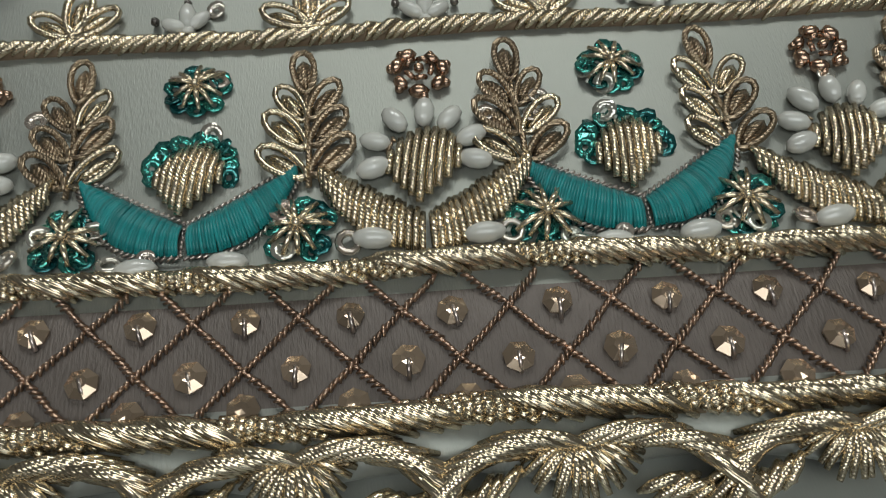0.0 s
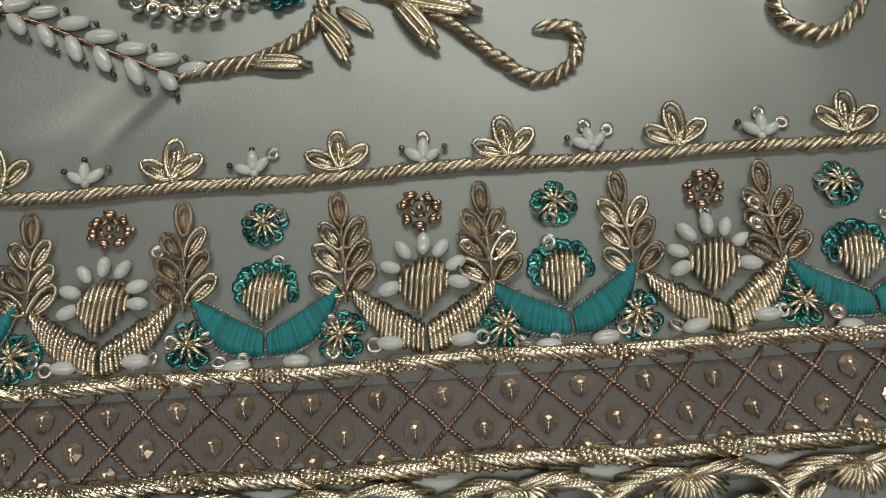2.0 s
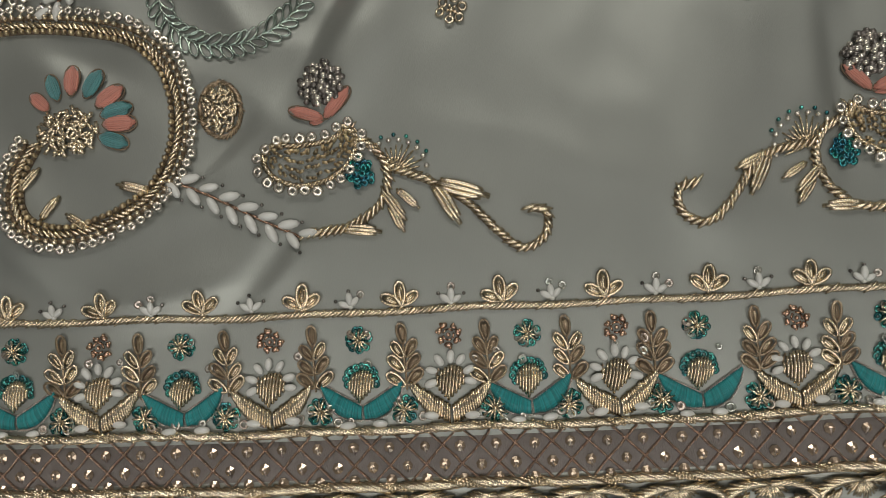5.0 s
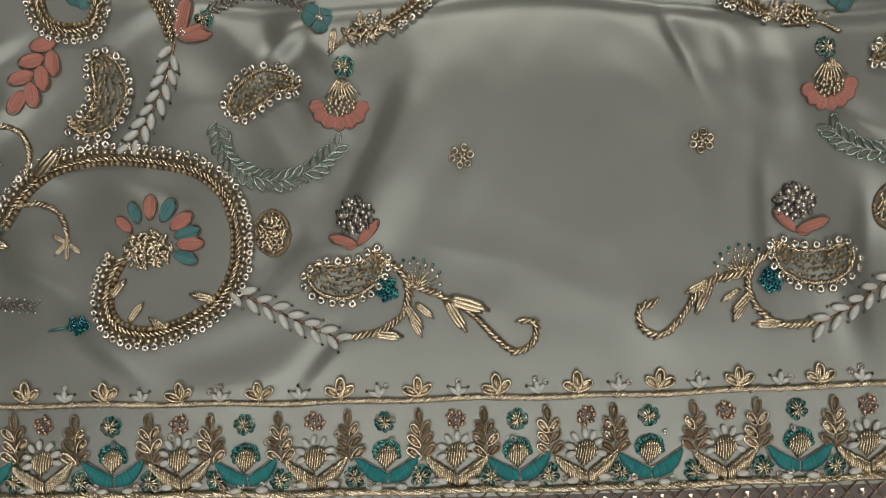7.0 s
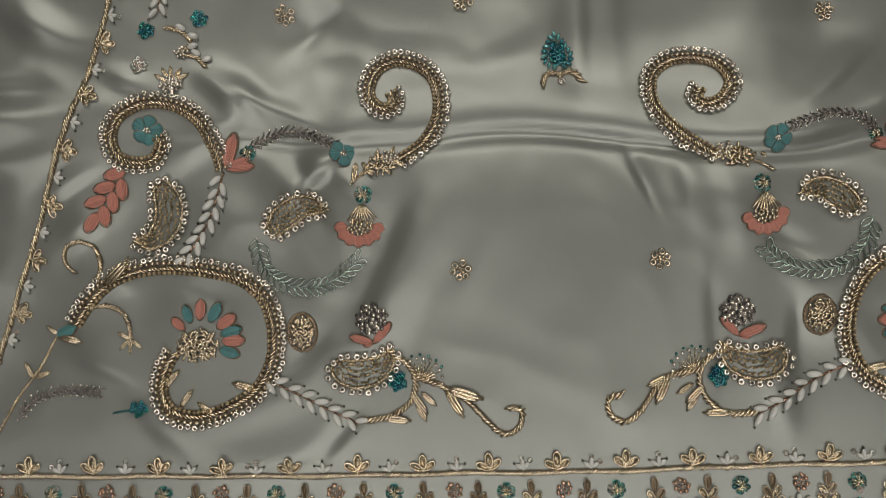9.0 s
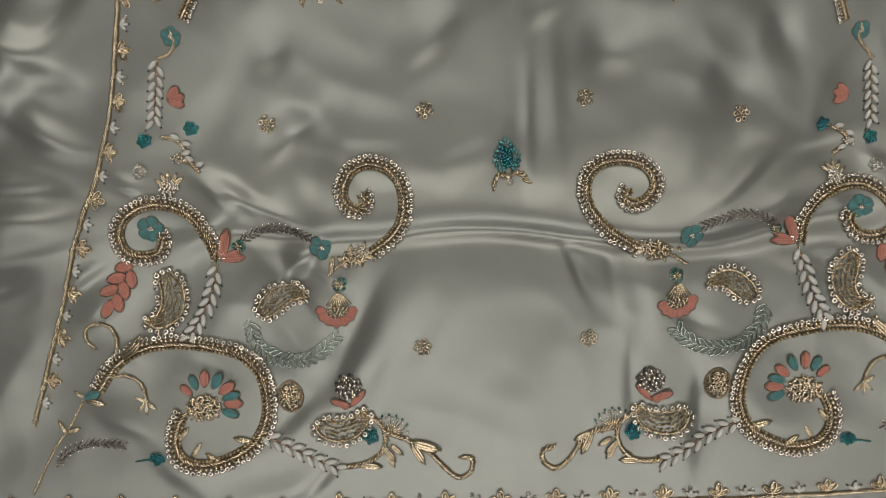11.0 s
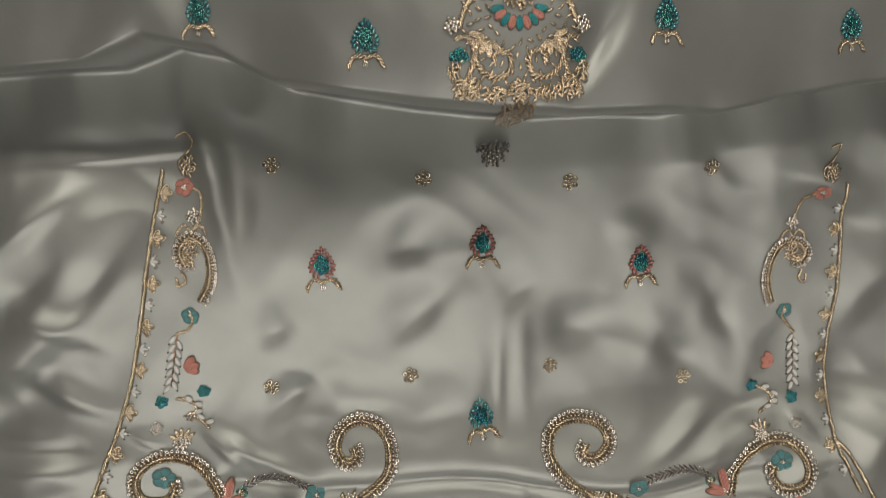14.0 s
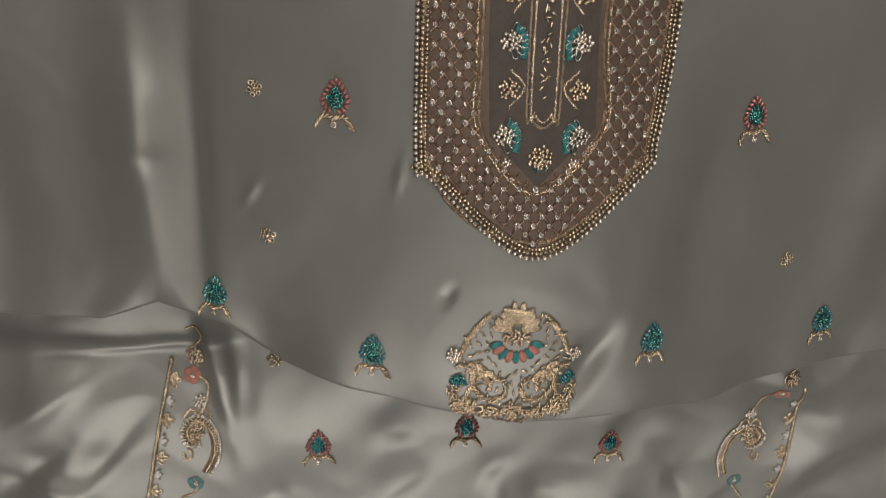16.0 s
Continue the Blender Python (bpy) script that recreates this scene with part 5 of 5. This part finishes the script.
PINK = material("pink_bugle_bead", (0.58, 0.24, 0.20), 0.25, 0.25, 0.3, coat=0.4)
for x, y, s, rim, core, label in (
        (-30, 377, 1.0, PINK, SEQUIN_BLUE, "bud of pink beads round blue-green sequins"), (81.3, 387, 1.0, PINK, SEQUIN_BLUE, "bud of pink beads round blue-green sequins"),
        (196.5, 368, 1.0, PINK, SEQUIN_BLUE, "bud of pink beads round blue-green sequins"), (78, 260, 1.0, AQUA, SEQUIN_BLUE, "bud of teal sequins over a gold bracket"),
        (-79.5, 531, 0.80, AQUA, SEQUIN, "bud of teal green beads over a gold bracket"), (11.3, 508.5, 0.80, AQUA, SEQUIN, "bud of teal green beads over a gold bracket"),
        (168, 516.5, 0.80, AQUA, SEQUIN, "bud of teal green beads over a gold bracket"), (288, 514.5, 0.80, AQUA, SEQUIN, "bud of teal green beads over a gold bracket"),
        (-9.5, 644, 0.85, PINK, SEQUIN, "bud of pink beads round green sequins"), (221, 640, 0.85, PINK, SEQUIN, "bud of pink beads round green sequins")):
    bullet(x, y, s, rim, core, label, jit(0.08))

# ---- the medallion above the fold ----
mx = 88.5
BRIGHT_LEAF = petal_mesh("gold_leaf", BRIGHT, 11, 3.8, 4)
med = heap("medallion", mx, 527, 7.5, 5.5, 40, 1.05, BRIGHT, "gold wire medallion with coral and teal petals")
rays(med, BRIGHT_LEAF, "gold_leaf", mx, 531, [math.pi / 2 + t for t in (-1.5, -1.15, -0.8, -0.45, -0.15, 0.15, 0.45, 0.8, 1.15, 1.5)], 2.5, 11.5)
rays(med, BRIGHT_LEAF, "gold_leaf", mx, 536, [math.pi / 2 + t for t in (-0.9, -0.3, 0.3, 0.9)], 2.5, 9)
for i, a in enumerate(np.linspace(-2.85, -0.29, 9)):
    piece("petal", CORAL_PETAL if i % 2 else BRIGHT_PETAL, med, mx + 8.0 * math.cos(a), 525 + 6.5 * math.sin(a), a, 0.3, 0.66)
for s in (-1, 1):
    for k in range(3):
        cord("bracket_cord", [(mx + s * (15 + 3.2 * k), 539 - 4.5 * k), (mx + s * (22 + 2.5 * k), 532 - 4.5 * k), (mx + s * (27 + 1.2 * k), 522 - 3.2 * k)], 1.4, parent=med, mat=BRIGHT)
    heap("bead_rosette", mx + s * 33.5, 515, 4, 4, 16, 1.25, CRYSTAL, "", parent=med)
    heap("sequin_square", mx + s * 30.5, 500, 4.2, 3.2, 14, 1.4, SEQUIN_BLUE, "", kind="disc", parent=med)
    cord("curl_cord", [(mx + s * 20, 508), (mx + s * 22.5, 499), (mx + s * 17, 490.5), (mx + s * 9, 489), (mx + s * 4.5, 494), (mx + s * 6, 500.5), (mx + s * 11.5, 501.5), (mx + s * 13, 497)], 1.7, parent=med, mat=BRIGHT)
    cord("curl_cord", [(mx + s * 31, 509), (mx + s * 25, 508), (mx + s * 23, 499), (mx + s * 26, 490), (mx + s * 31, 484)], 1.5, parent=med, mat=BRIGHT)
    rays(med, BRIGHT_LEAF, "gold_leaf", mx + s * 16, 508, [math.pi / 2 - s * t for t in (-2.4, 2.6, 1.9, 1.2, 3.2)], 1, 9)
    heap("chip_filling", mx + s * 26, 483.5, 7.5, 5.5, 34, 1.3, BRIGHT, "", kind="chip", parent=med)
    heap("chip_filling", mx + s * 33, 492, 3.5, 5, 12, 1.25, BRIGHT, "", kind="chip", parent=med)
    heap("chip_filling", mx + s * 12.5, 480.5, 7, 3.6, 22, 1.3, BRIGHT, "", kind="chip", parent=med)
heap("chip_filling", mx, 482, 5.5, 5.5, 26, 1.3, BRIGHT, "", kind="chip", parent=med)
heap("chip_filling", mx, 472, 9, 5, 40, 1.1, ANTIQUE, "", kind="chip", parent=med)


def strewn(g):
    for i in range(140):
        q, t = math.sqrt((i + 0.5) / 140), i * 2.39996
        x, y = mx + 32 * q * math.cos(t), 510 + 32 * q * math.sin(t)
        if (x - mx) ** 2 + (y - 521) ** 2 < 190:
            continue
        a = t + jit(0.8)
        g.tube([(x - 1.9 * math.cos(a), y - 1.9 * math.sin(a), 0.5), (x, y, 1.3 + jit(0.3)), (x + 1.9 * math.cos(a), y + 1.9 * math.sin(a), 0.5)], (0.4, 0.7, 0.4), 5)


joined("strewn_wire", BRIGHT, med, strewn, kind="stuff")


def pendant(g):
    for i in range(5):
        for k in range(-3 + i // 2, 4 - i // 2):
            x, y = mx + 1 + k * 2.7, 461 - i * 3.4 - abs(k) * 0.8
            a = -math.pi / 2 + k * 0.32 + jit(0.2)
            g.tube([(x, y, 0.8), (x + 1.7 * math.cos(a), y + 1.7 * math.sin(a), 1.1), (x + 3.4 * math.cos(a), y + 3.4 * math.sin(a), 0.6)], 0.95, 6)


joined("bead_pendant", SMOKE, med, pendant, "pointed tip of dark green and silver bugle beads")
heap("crystal_filling", mx + 1, 452, 6.5, 7, 18, 0.9, CRYSTAL, "", parent=med)

# ---- the yoke ----
OUTER = [(33, 780), (32.5, 690), (33.6, 616.5), (39.6, 610.9), (95.8, 571.1), (151.8, 613.9), (157.9, 630.5), (163.9, 682.3), (168, 780)]
INNER = [(62.5, 780), (63.5, 677.7), (66, 632.5), (94.2, 607.2), (126.2, 637.2), (124.6, 680.2), (124, 780)]


def bounds(line, y):
    """Where a V-shaped outline is crossed at height y, or None."""
    low = min(range(len(line)), key=lambda i: line[i][1])
    if y < line[low][1]:
        return None
    a, b = line[:low + 1][::-1], line[low:]
    return float(np.interp(y, [q[1] for q in a], [q[0] for q in a])), float(np.interp(y, [q[1] for q in b], [q[0] for q in b]))


def within(line, x, y, gap=0.0):
    e = bounds(line, y)
    return e is not None and e[0] + gap < x < e[1] - gap


def yoke_mesh():
    rows = np.concatenate([np.arange(571.3, 780, 2.5)])
    g = Geo()
    v, n = [], 30
    for y in rows:
        a, b = bounds(OUTER, y)
        v += [(a + (b - a) * i / (n - 1), y, 0.0 if i in (0, n - 1) else 0.8) for i in range(n)]
    f = [(j * n + i, j * n + i + 1, j * n + n + i + 1, j * n + n + i) for j in range(len(rows) - 1) for i in range(n - 1)]
    g.add(v, f)
    return g.mesh("yoke")


YOKE = woven(material("yoke_ground", (0.20, 0.145, 0.105), 0.5, 0.35, 0.3, stain=0.25, stain_scale=80, island=False))
yoke = part("yoke", yoke_mesh(), YOKE, kurta, "pointed neck yoke of bronze lattice with beaded edges")


def yoke_lattice(g):
    for fam in (1, -1):
        for c in np.arange(-200, 400, 8.2):
            run = []
            for y in np.arange(572, 780, 1.1):
                x = 95 + fam * ((y - 620) * 0.88) + c - 100
                if within(OUTER, x, y, 5) and not within(INNER, x, y, -2):
                    t = (math.atan2(1, fam * 0.88)) + 0.5 + jit(0.3)
                    g.tube([(x - 0.75 * math.cos(t), y - 0.75 * math.sin(t), 1.0), (x, y, 1.5), (x + 0.75 * math.cos(t), y + 0.75 * math.sin(t), 1.0)], (0.4, 0.6, 0.4), 4)


joined("lattice_stitching", COPPER, yoke, yoke_lattice, "crossed pale copper threads", "stuff")


def yoke_cells():
    out = []
    for i in range(-40, 40):
        for j in range(-40, 40):
            a, b = -100 + 8.2 * (i + 0.5), -100 + 8.2 * (j + 0.5)
            x, y = 95 + (a + b) / 2, 620 + (b - a) / (2 * 0.88)
            if within(OUTER, x, y, 6) and not within(INNER, x, y, -4) and y < 735:
                out.append((x, y))
    return out


SPARKLE = shared("sequin", SEQUIN_PALE, lambda g: (g.disc(0, 0, 0.3, 1.6, 0, 0.2, 8), g.bead(0, 0, 0.9, 0.7)))
for x, y in yoke_cells():
    piece("sequin", SPARKLE, yoke, x, y, jit(3), 1.0, 1 + jit(0.15))
joined("beaded_edge", GOLD_PLAIN, yoke, lambda g: (bead_line(g, OUTER, 1.2, 1.05, 1.7), bead_line(g, OUTER, 1.05, 1.05, 3.9)), "rows of gold beads", "stuff")
joined("pearl_edge", CRYSTAL, yoke, lambda g: bead_line(g, OUTER, 1.5, 1.05, -1.0), "row of silver beads", "stuff")
cord("inner_cord", [(38.5, 780), (38.5, 619), (95.8, 578.2), (147, 617), (152.5, 631), (158, 684), (162, 780)], 1.1, parent=yoke, mat=ANTIQUE)
for d in (0, 2.6):
    cord("inner_cord", [(x + (d if x > 95 else -d) * (abs(x - 94.2) > 1), y - (d * 1.3 if y < 610 else 0)) for x, y in INNER], 1.0, parent=yoke, mat=GOLD if d else ANTIQUE)


def inlay():
    g = Geo()
    rows, n, v = np.arange(607.6, 780, 2.5), 14, []
    for y in rows:
        a, b = bounds(INNER, y)
        v += [(a + (b - a) * i / (n - 1), y, 0.4 if i in (0, n - 1) else 1.05) for i in range(n)]
    g.add(v, [(j * n + i, j * n + i + 1, j * n + n + i + 1, j * n + n + i) for j in range(len(rows) - 1) for i in range(n - 1)])
    return g.mesh("satin_inlay")


part("satin_inlay", inlay(), INLAY, yoke)
for off in (0, 2.3):
    cord("placket_cord", [(89 - off, 780), (89 - off, 652), (91 - off * 0.7, 644 - off), (95.3, 640 - off * 1.3), (99.5 + off * 0.7, 644 - off), (101.5 + off, 652), (101.5 + off, 780)], 1.0, parent=yoke, mat=ANTIQUE if off else GOLD)
heap("chip_filling", 95.3, 690, 2.6, 42, 44, 1.0, GOLD, "", kind="chip", parent=yoke)
for s in (-1, 1):
    for cy, kind in ((633, 1), (656, 0), (679, 1), (702, 0), (725, 1)):
        cx = 95.3 + s * (19.5 if cy < 650 else 18)
        heap("bead_flower", cx, cy, 5.2, 5.2, 22, 1.2, CRYSTAL if kind else GOLD_PLAIN, "", parent=yoke)
        for i in range(6 if kind else 0):
            a = math.pi / 2 + s * (math.pi / 2 + (i - 2.5) * 0.5)
            piece("wire_leaf", GREEN_LEAF, yoke, cx + 2.5 * math.cos(a), cy + 2.5 * math.sin(a), a, 1.2, 0.85)
        if kind:
            arc = [(cx - s * (8.0 + 0.0), cy - 9), (cx - s * 9.2, cy - 1), (cx - s * 7.2, cy + 5), (cx - s * 2.5, cy + 8.4)]
            core = [(cx - s * 4.6, cy - 7.5), (cx - s * 5.6, cy - 1), (cx - s * 4.4, cy + 2.6), (cx - s * 1.8, cy + 4.6)]
            joined("teal_crescent", TEAL, yoke, lambda g: across(g, core, arc, 34, 0.3, 2.0, 0.03))
        else:
            cord("chevron_cord", [(cx - s * 1, cy + 9), (cx - s * 8, cy + 1), (cx - s * 1, cy - 9)], 1.0, parent=yoke)
    heap("bead_flower", 95.3 + s * 17, 619.5, 2.4, 2.4, 8, 1.0, CRYSTAL, "", parent=yoke)
heap("bead_flower", 95.3, 622, 6.2, 6.2, 34, 1.2, GOLD_PLAIN, "", parent=yoke)
heap("sequin_filling", 95.3, 617.5, 5.0, 2.5, 10, 1.1, SEQUIN_BLUE, "", kind="disc", parent=yoke)
